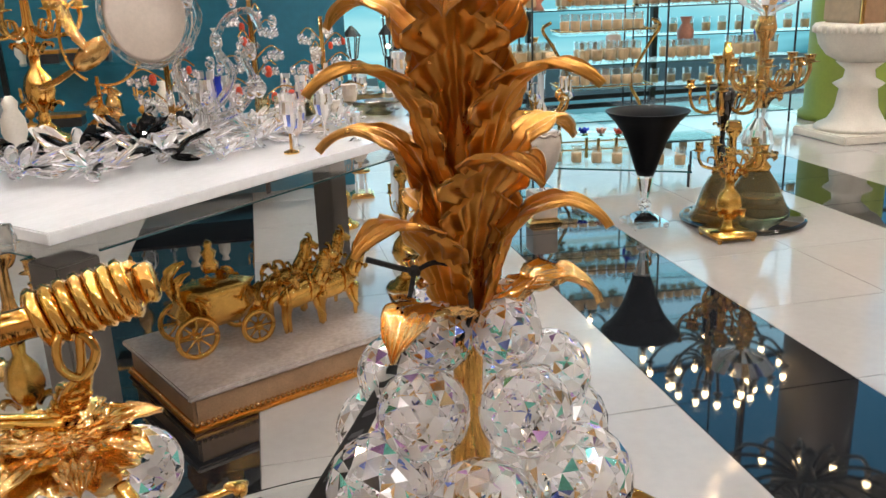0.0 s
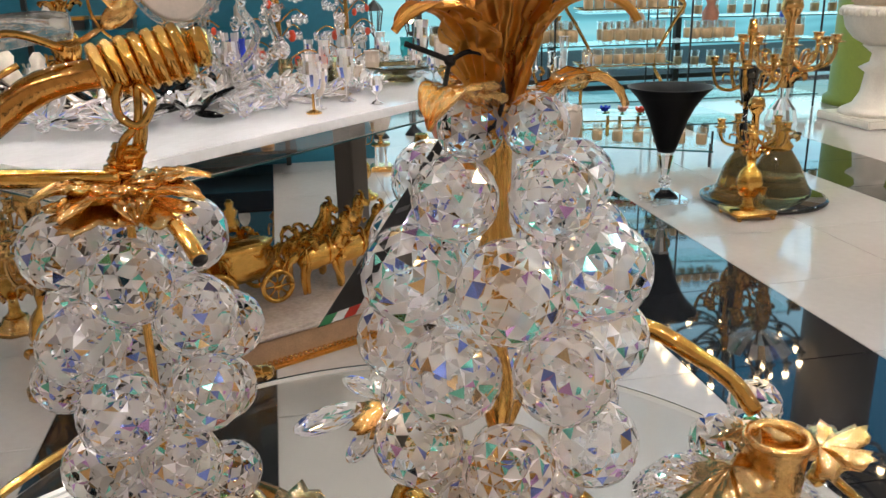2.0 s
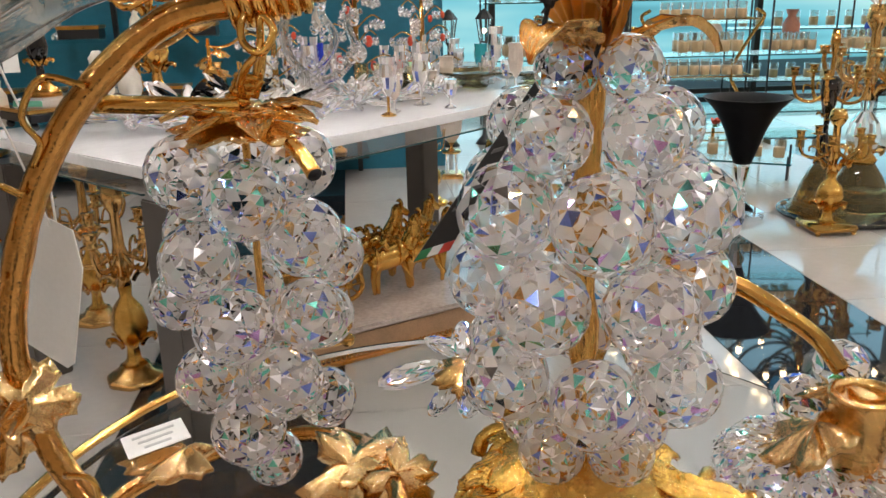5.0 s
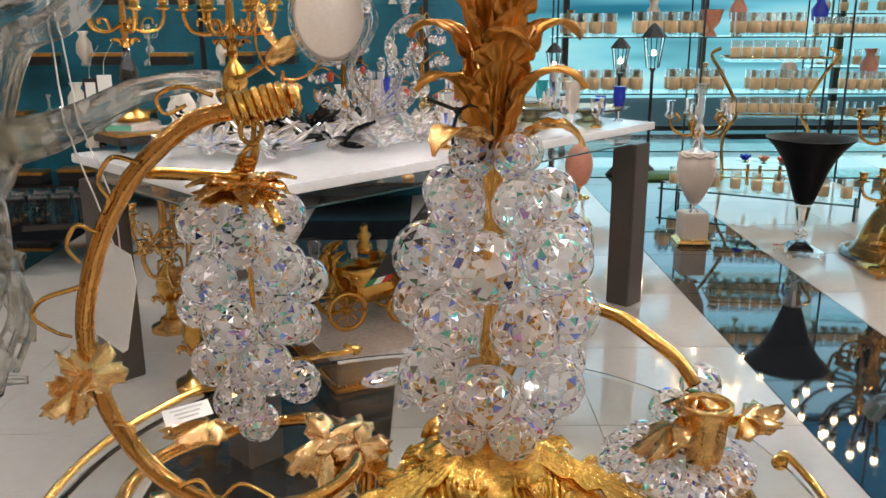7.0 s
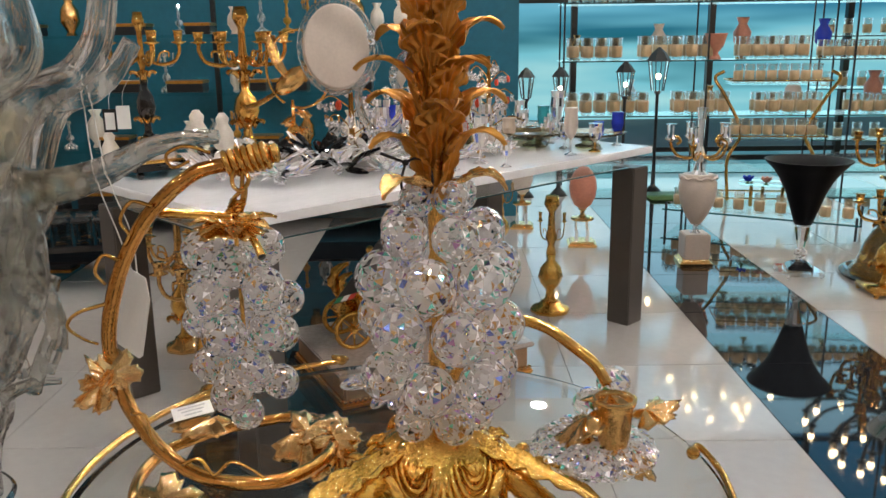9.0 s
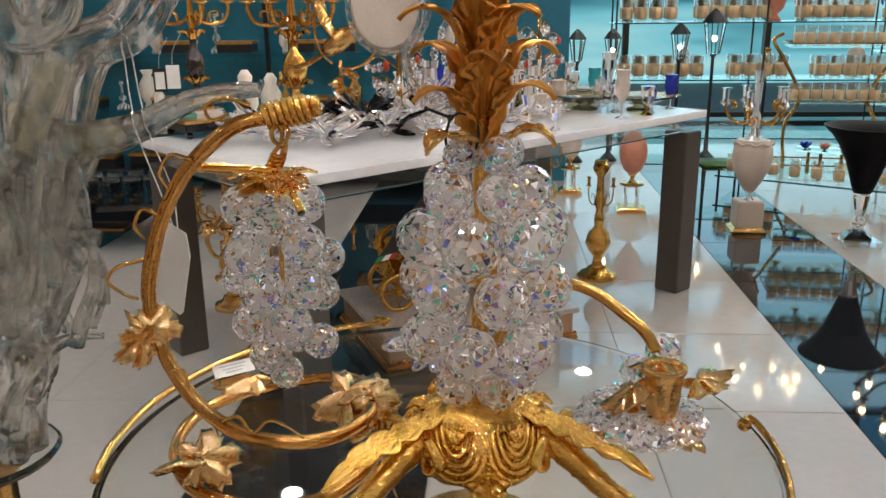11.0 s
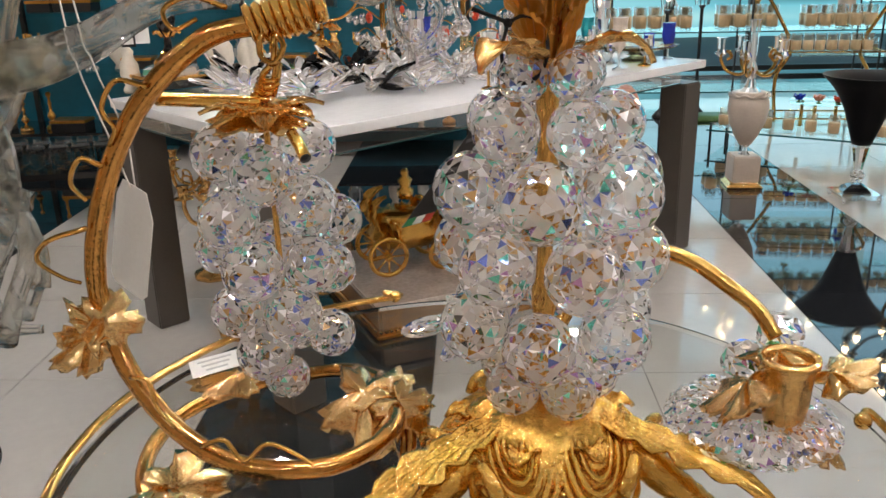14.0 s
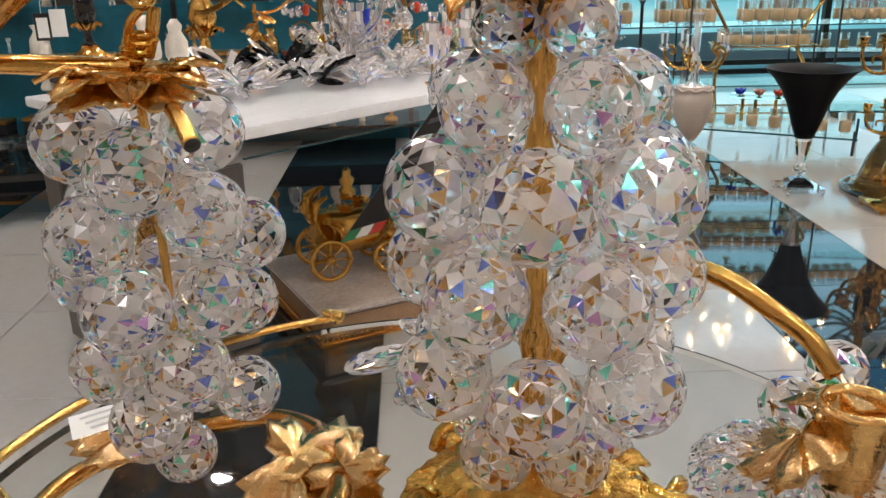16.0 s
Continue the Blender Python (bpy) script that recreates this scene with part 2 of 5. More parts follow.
    if not me.materials:
        me.materials.append(material)
    ob = new(name, me)
    if parent:
        ob.parent = parent
    if label:
        ob["label"] = label
    return ob


def thing(name, at, label, category, group="", kind="", turn=0):
    e = new(name)
    e.empty_display_size = 0.05
    e.matrix_basis = pose(*at, 0, 0, turn)
    return tagged(e, label, category, group, kind)


def solid(name, bm, material, label, category, group="", kind="", at=(0, 0, 0), turn=0, smooth=True):
    ob = part(name, bm, material, None, "", smooth)
    ob.matrix_basis = pose(*at, 0, 0, turn)
    return tagged(ob, label, category, group, kind)


def box(sx, sy, sz, at=(0, 0, 0), bevel=0.0, turn=0, bm=None):
    """A box whose base's middle is at the given place."""
    own = bmesh.new()
    bmesh.ops.create_cube(own, size=1)
    bmesh.ops.transform(own, matrix=pose(*at, 0, 0, turn) @ Matrix.Translation((0, 0, sz / 2)) @ Matrix.Diagonal((sx, sy, sz, 1)), verts=own.verts)
    if bevel:
        bmesh.ops.bevel(own, geom=own.edges, offset=bevel, segments=2, affect="EDGES", clamp_overlap=True)
    return join(bm, own)


def join(bm, own):
    if bm is None:
        return own
    me = bpy.data.meshes.new("tmp")
    own.to_mesh(me)
    own.free()
    bm.from_mesh(me)
    bpy.data.meshes.remove(me)
    return bm


def lathe(profile, n=32, at=(0, 0, 0), bm=None, flute=0, depth=0.0):
    """A turned form from (radius, height) pairs; flute: number of ribs."""
    own = bmesh.new()
    rings = []
    for r, z in profile:
        ring = []
        for i in range(n):
            a = 2 * math.pi * i / n
            rr = r * (1 + depth * math.cos(flute * a)) if flute else r
            ring.append(own.verts.new((at[0] + rr * math.cos(a), at[1] + rr * math.sin(a), at[2] + z)))
        rings.append(ring)
    for lo, hi in zip(rings, rings[1:]):
        for i in range(n):
            own.faces.new((lo[i], lo[(i + 1) % n], hi[(i + 1) % n], hi[i]))
    own.faces.new(rings[0][::-1])
    own.faces.new(rings[-1])
    return join(bm, own)


def spline(points, steps=6):
    """Points on a smooth curve through the given ones."""
    p = [Vector(q) for q in points]
    p = [2 * p[0] - p[1], *p, 2 * p[-1] - p[-2]]
    out = []
    for a, b, c, d in zip(p, p[1:], p[2:], p[3:]):
        for k in range(steps):
            t = k / steps
            out.append(0.5 * (2 * b + (c - a) * t + (2 * a - 5 * b + 4 * c - d) * t * t + (3 * b - a - 3 * c + d) * t ** 3))
    return out + [p[-2]]


def tube(points, radius, n=10, steps=6, bm=None, knots=0.0, seed=1):
    """A round bar along a smooth curve; radius: one number, or one for each end; knots: uneven bark."""
    own = bmesh.new()
    path = spline(points, steps) if steps > 1 else [Vector(q) for q in points]
    r0, r1 = radius if isinstance(radius, tuple) else (radius, radius)
    up = Vector((0.31, 0.17, 0.93))
    rings = []
    rng = random.Random(seed)
    for i, q in enumerate(path):
        d = (path[min(i + 1, len(path) - 1)] - path[max(i - 1, 0)]).normalized()
        side = d.cross(up)
        side = side.normalized() if side.length > 1e-4 else d.orthogonal().normalized()
        up = side.cross(d).normalized()
        r = r0 + (r1 - r0) * i / (len(path) - 1)
        r *= 1 + knots * (rng.random() - 0.4)
        rings.append([own.verts.new(q + (r * (1 + knots * 0.5 * (rng.random() - 0.5))) * (math.cos(2 * math.pi * k / n) * side + math.sin(2 * math.pi * k / n) * up)) for k in range(n)])
    for lo, hi in zip(rings, rings[1:]):
        for k in range(n):
            own.faces.new((lo[k], lo[(k + 1) % n], hi[(k + 1) % n], hi[k]))
    own.faces.new(rings[0][::-1])
    own.faces.new(rings[-1])
    return join(bm, own)


def ball(r, n=14, m=9, at=(0, 0, 0), bm=None, squash=1.0, split=False):
    """A faceted ball cut in offset rows, as a crystal bead is."""
    own = bmesh.new()
    rings = []
    for j in range(1, m):
        th = math.pi * j / m
        ring = []
        for i in range(n):
            a = 2 * math.pi * (i + 0.5 * (j % 2)) / n
            ring.append(own.verts.new((at[0] + r * math.sin(th) * math.cos(a), at[1] + r * math.sin(th) * math.sin(a), at[2] + squash * r * math.cos(th))))
        rings.append(ring)
    for j, (lo, hi) in enumerate(zip(rings, rings[1:])):
        for i in range(n):
            k = (i + 1) % n
            if j % 2 == 0:
                own.faces.new((lo[i], lo[k], hi[i]))
                own.faces.new((lo[k], hi[k], hi[i]))
            else:
                own.faces.new((lo[i], lo[k], hi[k]))
                own.faces.new((lo[i], hi[k], hi[i]))
    own.faces.new(rings[0])
    own.faces.new(rings[-1][::-1])
    if split:
        bmesh.ops.split_edges(own, edges=own.edges)
    return join(bm, own)


def bead_mesh(name, r):
    """A round bead cut all over in flat triangular facets, each on its own."""
    bm = bmesh.new()
    bmesh.ops.create_icosphere(bm, subdivisions=3, radius=r)
    rng = random.Random(round(r * 1e5))
    bmesh.ops.poke(bm, faces=[f for f in bm.faces if rng.random() < 0.5])
    for v in bm.verts:
        v.co += Vector([rng.uniform(-1, 1) for _ in range(3)]) * 0.05 * r
        v.co = v.co.normalized() * r
    bmesh.ops.recalc_face_normals(bm, faces=bm.faces)
    bmesh.ops.split_edges(bm, edges=bm.edges)
    me = mesh_of(name, bm, False)
    return me


def leaf(length, width, rise=0.5, curl=1.0, lobes=5, ribs=4, thick=0.0007, nu=26, nv=13, cup=0.25, lobe_depth=0.3, start=0.0, base=0.3, bend=0.45):
    """An acanthus leaf that grows along +z from the origin and bends towards +x: toothed edge, ribs, curled tip."""
    own = bmesh.new()
    rows = []
    x = z = 0.0
    ds = length / (nu - 1)
    for i in range(nu):
        u = i / (nu - 1)
        ang = start + rise * u + curl * max(0, u - bend) ** 1.3 * 3.2
        if i:
            x += ds * math.sin(ang)
            z += ds * math.cos(ang)
        w = width * (base + (1 - base) * math.sin(math.pi * min(1, u / 1.1)) ** 0.9 if u < 0.9 else (1 - u) / 0.1 * 0.62 + 0.03)
        tooth = (lobes * u) % 1.0
        w *= 1 - lobe_depth * (1 - tooth) ** 1.5 * min(1, 3 * u)
        row = []
        for j in range(nv):
            v = 2 * j / (nv - 1) - 1
            rib = 0.019 * width * math.cos(v * ribs * math.pi) * (1 - 0.3 * u)
            frill = 0.05 * w * abs(v) ** 3 * math.sin(2 * math.pi * tooth) * u
            off = cup * w * v * v - rib - 0.07 * width * math.exp(-(v / 0.12) ** 2) + frill
            back = 0.22 * w * abs(v) ** 1.5
            row.append(own.verts.new((x - off * math.cos(ang) + back * math.sin(ang) * 0.5, v * w * 0.5, z + off * math.sin(ang) + back * math.cos(ang) * 0.5)))
        rows.append(row)
    for a, b in zip(rows, rows[1:]):
        for j in range(nv - 1):
            own.faces.new((a[j], a[j + 1], b[j + 1], b[j]))
    bmesh.ops.recalc_face_normals(own, faces=own.faces)
    bmesh.ops.solidify(own, geom=own.faces[:], thickness=thick)
    return own


def vine_leaf(size, droop=0.25, seed=0, thick=0.0006):
    """A five-lobed vine leaf that lies along +x, with raised veins."""
    own = bmesh.new()
    rng = random.Random(seed)
    n, m = 40, 7
    mid = own.verts.new((0, 0, 0))
    rings = []
    for k in range(1, m):
        s = k / (m - 1)
        ring = []
        for i in range(n):
            a = -math.pi + 2 * math.pi * i / n
            lobe = 0.62 + 0.38 * abs(math.cos(2.5 * a)) ** 0.7 - 0.45 * math.exp(-((abs(a) - math.pi) / 0.35) ** 2)
            lobe *= 1 + 0.10 * math.sin(17 * a + seed)
            r = size * s * lobe
            vein = 0.045 * size * abs(math.cos(2.5 * a)) ** 6 * (1 - 0.5 * s)
            wave = 0.05 * size * s * math.sin(5 * a + seed) + 0.015 * size * rng.uniform(-1, 1)
            ring.append(own.verts.new((0.25 * size * s + r * math.cos(a), r * math.sin(a), vein + wave - droop * size * s * s)))
        rings.append(ring)
    for i in range(n):
        own.faces.new((mid, rings[0][i], rings[0][(i + 1) % n]))
    for a, b in zip(rings, rings[1:]):
        for i in range(n):
            own.faces.new((a[i], b[i], b[(i + 1) % n], a[(i + 1) % n]))
    bmesh.ops.recalc_face_normals(own, faces=own.faces)
    bmesh.ops.solidify(own, geom=own.faces[:], thickness=thick)
    return own


def coil(points, radius, wire, turns, bm=None):
    """Wire wound round a path."""
    path = spline(points, 30)
    out = []
    n = len(path)
    for i in range(turns * 12 + 1):
        f = i / (turns * 12) * (n - 1)
        k = min(int(f), n - 2)
        q = path[k].lerp(path[k + 1], f - k)
        d = (path[k + 1] - path[k]).normalized()
        s = d.orthogonal().normalized()
        u = d.cross(s)
        a = 2 * math.pi * i / 12
        out.append(q + radius * (math.cos(a) * s + math.sin(a) * u))
    return tube(out, wire, 6, 1, bm)


# ---------------------------------------------------------------- the room
XL, XR, YB, YF, CEIL = -4.0, 10.6, 8.6, -3.0, 3.2
solid("floor", box(XR - XL + 0.4, YB - YF + 4.4, 0.1, ((XL + XR) / 2, (YB + YF) / 2 + 2, -0.104)), GROUT, "grey grout bed under polished floor tiles", "floor", kind="structure", smooth=False)
TALL, YG = 6.2, 6.0
solid("ceiling", box(XR - XL + 0.4, YG - YF + 0.2, 0.1, ((XL + XR) / 2, (YG + YF) / 2 - 0.1, CEIL)), CEILING, "plain dark grey shop ceiling", "ceiling", kind="structure", smooth=False)
solid("ceiling_front", box(XR - XL + 0.4, YB - YG + 0.4, 0.1, ((XL + XR) / 2, (YB + YG) / 2, TALL)), CEILING, "plain dark grey ceiling high over the window", "ceiling", kind="structure", smooth=False)
solid("wall_bulkhead", box(XR - XL + 0.4, 0.12, TALL - CEIL - 0.1, ((XL + XR) / 2, YG - 0.06, CEIL + 0.1)), CEILING, "grey bulkhead where the ceiling steps up", "wall", kind="structure", smooth=False)
solid("wall_west", box(0.15, YB - YF, TALL, (XL - 0.075, (YB + YF) / 2, 0)), TAN, "plain tan shop wall", "wall", kind="structure", smooth=False)
solid("wall_east", box(0.15, YB - YF, TALL, (XR + 0.075, (YB + YF) / 2, 0)), TAN, "plain tan shop wall", "wall", kind="structure", smooth=False)
solid("wall_south", box(XR - XL, 0.15, CEIL, ((XL + XR) / 2, YF - 0.075, 0)), TAN, "plain tan shop wall", "wall", kind="structure", smooth=False)
solid("wall_north", box(0.3 - XL, 0.15, TALL, ((XL + 0.3) / 2, YB + 0.075, 0)), WALL, "white shop wall beside the window", "wall", kind="structure", smooth=False)
solid("wall_teal", box(0.9 - XL, 0.12, CEIL, ((XL + 0.9) / 2, 5.66, 0)), TEAL, "dark teal painted display wall", "wall", kind="structure", smooth=False)

win = thing("window_1", (0, YB, 0), "tall shop window with slim metal frames", "window", kind="structure")
for i in range(8):
    x = 0.35 + i * 1.36
    part("window_frame", box(0.06, 0.08, TALL, (x, 0, 0), 0.004), BLACK, win, smooth=False)
for z in (0.02, 1.5, 3.2, TALL - 0.08):
    for i in range(7):
        part("window_rail", box(1.29, 0.05, 0.05, (0.35 + 0.68 + i * 1.36, 0.0, z), 0.004), BLACK, win, smooth=False)
for i in range(7):
    p = part("pane", box(1.29, 0.008, TALL - 0.1, (0.35 + 0.68 + i * 1.36, 0.03, 0.05)), GLASS_GREEN, win, smooth=False)
    p.visible_shadow = False

# the bright street outside, as a plain backdrop
bd = bpy.data.materials.new("street_daylight")
bd.use_nodes = True
n, l = bd.node_tree.nodes, bd.node_tree.links
n.remove(n["Principled BSDF"])
tc, mp, nz, rp, em = (n.new(k) for k in ("ShaderNodeTexCoord", "ShaderNodeMapping", "ShaderNodeTexNoise", "ShaderNodeValToRGB", "ShaderNodeEmission"))
mp.inputs["Scale"].default_value = (0.12, 1, 1.1)
nz.inputs["Scale"].default_value, nz.inputs["Detail"].default_value = 1.3, 3
l.new(tc.outputs["Object"], mp.inputs[0])
l.new(mp.outputs[0], nz.inputs["Vector"])
l.new(nz.outputs["Fac"], rp.inputs[0])
e = rp.color_ramp.elements
e[0].position, e[0].color = 0.36, (0.02, 0.16, 0.22, 1)
e[1].position, e[1].color = 0.66, (0.62, 0.93, 0.95, 1)
k = e.new(0.5)
k.color = (0.27, 0.68, 0.80, 1)
sp = n.new("ShaderNodeSeparateXYZ")
l.new(tc.outputs["Object"], sp.inputs[0])
hi = n.new("ShaderNodeMapRange")
hi.inputs["From Min"].default_value, hi.inputs["From Max"].default_value = 1.1, 2.2
l.new(sp.outputs["Z"], hi.inputs["Value"])
bl = n.new("ShaderNodeMix")
bl.data_type = "RGBA"
bl.inputs["B"].default_value = (0.09, 0.38, 0.66, 1)
l.new(hi.outputs[0], bl.inputs["Factor"])
l.new(rp.outputs[0], bl.inputs["A"])
l.new(bl.outputs["Result"], em.inputs[0])
em.inputs[1].default_value = 1.0
l.new(em.outputs[0], n["Material Output"].inputs[0])
solid("backdrop", box(34, 0.1, 12, (8, 12.4, -1)), bd, "pale blue daylit street beyond the window", "backdrop", kind="structure", smooth=False)

# round downlights in the ceiling
me_ring = mesh_of("rim", tube([(0.064 * math.cos(a), 0.064 * math.sin(a), 0.008) for a in np.linspace(0, 2 * math.pi, 33)], 0.0085, 8, 1), True)
me_disc = mesh_of("lens", lathe([(0.0545, 0.004), (0.0545, 0.012)], 24), False)
for x in (-2.55, -0.70, 1.10, 2.90, 4.70, 6.60, 8.60):
    for y in (-1.6, 0.3, 2.2, 4.15, 5.84):
        d = thing("ceiling_light", (x + 0.02 * math.sin(9 * x + y), y, CEIL - 0.02), "small round recessed ceiling downlight, lit", "light", "ceiling lights")
        part("rim", me_ring, PAPER, d)
        part("lens", me_disc, LAMP, d)

# ---------------------------------------------------------------- the round glass table in front
GZ = 0.840
gt = thing("glass_table", (0.37, 0.62, 0), "round clear glass display table with gilt wire rim ornaments", "table")
part("tabletop", lathe([(0.250, GZ - 0.012), (0.255, GZ - 0.009), (0.255, GZ - 0.003), (0.250, GZ)], 96), GLASS, gt, "clear glass disc", smooth=False)
part("pedestal", lathe([(0.06, 0.012), (0.03, 0.03), (0.022, 0.1), (0.022, 0.75), (0.05, 0.8275)], 32, (0.03, -0.1, 0)), GOLD, gt, "gold pedestal")
part("foot", lathe([(0.16, 0), (0.16, 0.008), (0.06, 0.0115)], 40, (0.03, -0.1, 0)), GOLD, gt)


def rim_wire(a0, a1, name_knob, knob_end):
    pts = [(0.253 * math.cos(radians(a)), 0.253 * math.sin(radians(a)), GZ + 0.0065) for a in np.linspace(a0, a1, 9)]
    a = radians(a1)
    pts.append((0.243 * math.cos(a + 0.06), 0.243 * math.sin(a + 0.06), GZ + 0.016))
    pts.append((0.236 * math.cos(a + 0.03), 0.236 * math.sin(a + 0.03), GZ + 0.014))
    w = part("wire", tube(pts, (0.0034, 0.0026), 8, 5), GOLD, gt, "gilt wire")
    part(name_knob, ball(0.0055, 14, 9, pts[-1] if knob_end else pts[0]), GOLD, w, "gilt ball end")


rim_wire(196, 106, "knob", True)
rim_wire(-52, 2, "knob", True)

# ---------------------------------------------------------------- the pineapple candelabrum
AX, AY = 0.402, 0.570
pine = thing("pineapple_candelabrum", (AX, AY, GZ), "crystal bead pineapple with gilt leaf crown on ornate gold foot", "candelabrum")


def beads(parent, rows, axis, seed, name="crystal_ball"):
    """Rows of (height, ring radius, number, bead radius, first angle)."""
    rng = random.Random(seed)
    kinds = {}
    for z, ring, count, r, a0 in rows:
        for i in range(count):
            a = radians(a0) + 2 * math.pi * i / count
            if r not in kinds:
                kinds[r] = bead_mesh(name, r)
            b = part(name, kinds[r], CRYSTAL, parent)
            b.matrix_basis = pose(axis[0] + ring * math.cos(a), axis[1] + ring * math.sin(a), z + rng.uniform(-0.0012, 0.0012),
                                  rng.uniform(0, 360), rng.uniform(0, 360), rng.uniform(0, 360))


beads(pine, [
    (0.2385, 0.0165, 4, 0.0122, -149),
    (0.2150, 0.0290, 5, 0.0158, -140),
    (0.1855, 0.0400, 6, 0.0190, -101),
    (0.1520, 0.0402, 6, 0.0184, -132),
    (0.1155, 0.0395, 6, 0.0178, -101),
    (0.0835, 0.0240, 5, 0.0140, -140),
], (0.0020, 0), 3)
part("core_rod", lathe([(0.010, 0.062), (0.0045, 0.07), (0.0040, 0.11), (0.0065, 0.122), (0.0065, 0.134), (0.0040, 0.146), (0.0040, 0.165), (0.0075, 0.174), (0.0075, 0.190), (0.0045, 0.2), (0.006, 0.235), (0.006, 0.246)], 20), GOLD, pine, "gold rod through the beads")

# ornate foot: domed body with fans of arcs, frilled rim and three splayed acanthus legs
foot = part("foot", lathe([(0.022, 0.012), (0.036, 0.015), (0.046, 0.026), (0.050, 0.040), (0.047, 0.052), (0.038, 0.062), (0.030, 0.068), (0.018, 0.071)], 64, flute=8, depth=0.06), GOLD_FOIL, pine, "chased rococo gold foot")


def frond(length, width, lean, turn_, lobes=5, thick=0.0008, nu=48, nv=41, flutes=5):
    """An acanthus frond: it climbs close to the stem, then arches out and droops at the tip; deep flutes fan into a lobed edge."""
    own = bmesh.new()
    rows, backs, x, z, ds = [], [], 0.0, 0.0, length / (nu - 1)
    for i in range(nu):
        u = i / (nu - 1)
        ang = lean + turn_ * max(0.0, (u - 0.38) / 0.62) ** 1.35
        if i:
            x += ds * math.sin(ang)
            z += ds * math.cos(ang)
        body = 0.40 + 0.60 * math.sin(math.pi * min(1.0, u / 0.95) * 0.62) if u < 0.55 else 0.97 * (1 - ((u - 0.55) / 0.45) ** 1.9) + 0.04
        tooth = (lobes * u + 0.25) % 1.0
        w = width * body * (1 - 0.5 * (1 - tooth) ** 2.2 * min(1.0, 2.2 * u))
        row = []
        for j in range(nv):
            v = 2 * j / (nv - 1) - 1
            flute = 0.025 * width * math.cos(v * flutes * math.pi) * (1 - 0.2 * u)
            frill = 0.035 * w * abs(v) ** 3 * math.sin(2 * math.pi * tooth) * min(1.0, 1.6 * u)
            off = frill + 0.20 * w * (v * v - 1) * max(0.0, 0.75 - u) + 0.22 * w * v * v * max(0.0, u - 0.5) + flute + 0.03 * width * math.exp(-(v / 0.10) ** 2)
            fwd = -0.30 * w * abs(v) ** 1.6
            row.append(own.verts.new((x - off * math.cos(ang) + fwd * math.sin(ang), v * w * 0.5, z + off * math.sin(ang) + fwd * math.cos(ang))))
        rows.append(row)
        backs.append([own.verts.new(q.co + Vector((-math.cos(ang), 0, math.sin(ang))) * thick) for q in row])
    for a, b, c, d in zip(rows, rows[1:], backs, backs[1:]):
        for j in range(nv - 1):
            own.faces.new((a[j], a[j + 1], b[j + 1], b[j]))
            own.faces.new((c[j], d[j], d[j + 1], c[j + 1]))
        for j in (0, nv - 1):
            own.faces.new((a[j], b[j], d[j], c[j]))
    for a, c in ((rows[0], backs[0]), (rows[-1], backs[-1])):
        for j in range(nv - 1):
            own.faces.new((a[j], c[j], c[j + 1], a[j + 1]))
    return own


for k in range(3):
    a = radians((-24, 96, 216)[k])
    c, s = math.cos(a), math.sin(a)

    def out(r, z, t=0.0):
        return (c * r - s * t, s * r + c * t, z)
    leg = part("leg", tube([out(0.030, 0.052), out(0.052, 0.046), out(0.074, 0.032), out(0.096, 0.017), out(0.116, 0.0085)], (0.011, 0.0068), 14, 8, knots=0.12, seed=k), GOLD_FOIL, foot)
    fr_ = frond(0.102, 0.032, 1.78, 0.42, 6, 0.0016, 40, 25, 5)
    bmesh.ops.transform(fr_, matrix=Matrix.Rotation(a, 4, "Z") @ Matrix.Translation((0.026, 0, 0.066)), verts=fr_.verts)
    part("leg_leaf", fr_, GOLD_FOIL, foot)
    for t in (-1, 1):
        pts = []
        for i in range(18):
            b = i * 0.60
            r = 0.0135 * (1 - i / 21)
            pts.append(out(0.053 + 0.002 * math.sin(i), 0.044 + r * math.sin(b), t * (0.019 + r * math.cos(b))))
        part("scroll", tube(pts, (0.0040, 0.0020), 8, 2), GOLD_FOIL, foot)
    a2 = a + radians(60)
    c2, s2 = math.cos(a2), math.sin(a2)
    for t in (-1, 1):
        for rr in (0.0045, 0.0085, 0.0125, 0.0165, 0.0205):
            pts = []
            for b in np.linspace(math.pi * 0.98, math.pi * 2.02, 13):
                w_ = t * 0.0205 + rr * math.cos(b)
                h_ = 0.061 + rr * 1.45 * math.sin(b)
                d_ = 0.0545 - 10.5 * w_ * w_ - 3.0 * max(0.0, h_ - 0.046) ** 1.2
                pts.append((c2 * d_ - s2 * w_, s2 * d_ + c2 * w_, h_))
            part("shell_rib", tube(pts, 0.0019, 8, 1), GOLD_FOIL, foot)
    apron_ = frond(0.040, 0.040, 2.45, -0.9, 4, 0.0016, 24, 25, 5)
    bmesh.ops.transform(apron_, matrix=Matrix.Rotation(a2, 4, "Z") @ Matrix.Translation((0.042, 0, 0.044)), verts=apron_.verts)
    part("acanthus_apron", apron_, GOLD_FOIL, foot)
    for t in (-1, 1):
        frill = frond(0.019, 0.020, 1.25, 1.5, 4, 0.0012, 18, 17, 4)
        bmesh.ops.transform(frill, matrix=Matrix.Rotation(a2 + t * 0.42, 4, "Z") @ Matrix.Translation((0.034, 0, 0.058)), verts=frill.verts)
        part("rim_frill", frill, GOLD_FOIL, foot)
    for q in range(10):
        d_ = 0.0555 - 3.0 * max(0.0, 0.066 - 0.0032 * q - 0.046) ** 1.2
        part("bead", ball(0.0016, 8, 6, (c2 * d_, s2 * d_, 0.066 - 0.0032 * q)), GOLD_FOIL, foot)

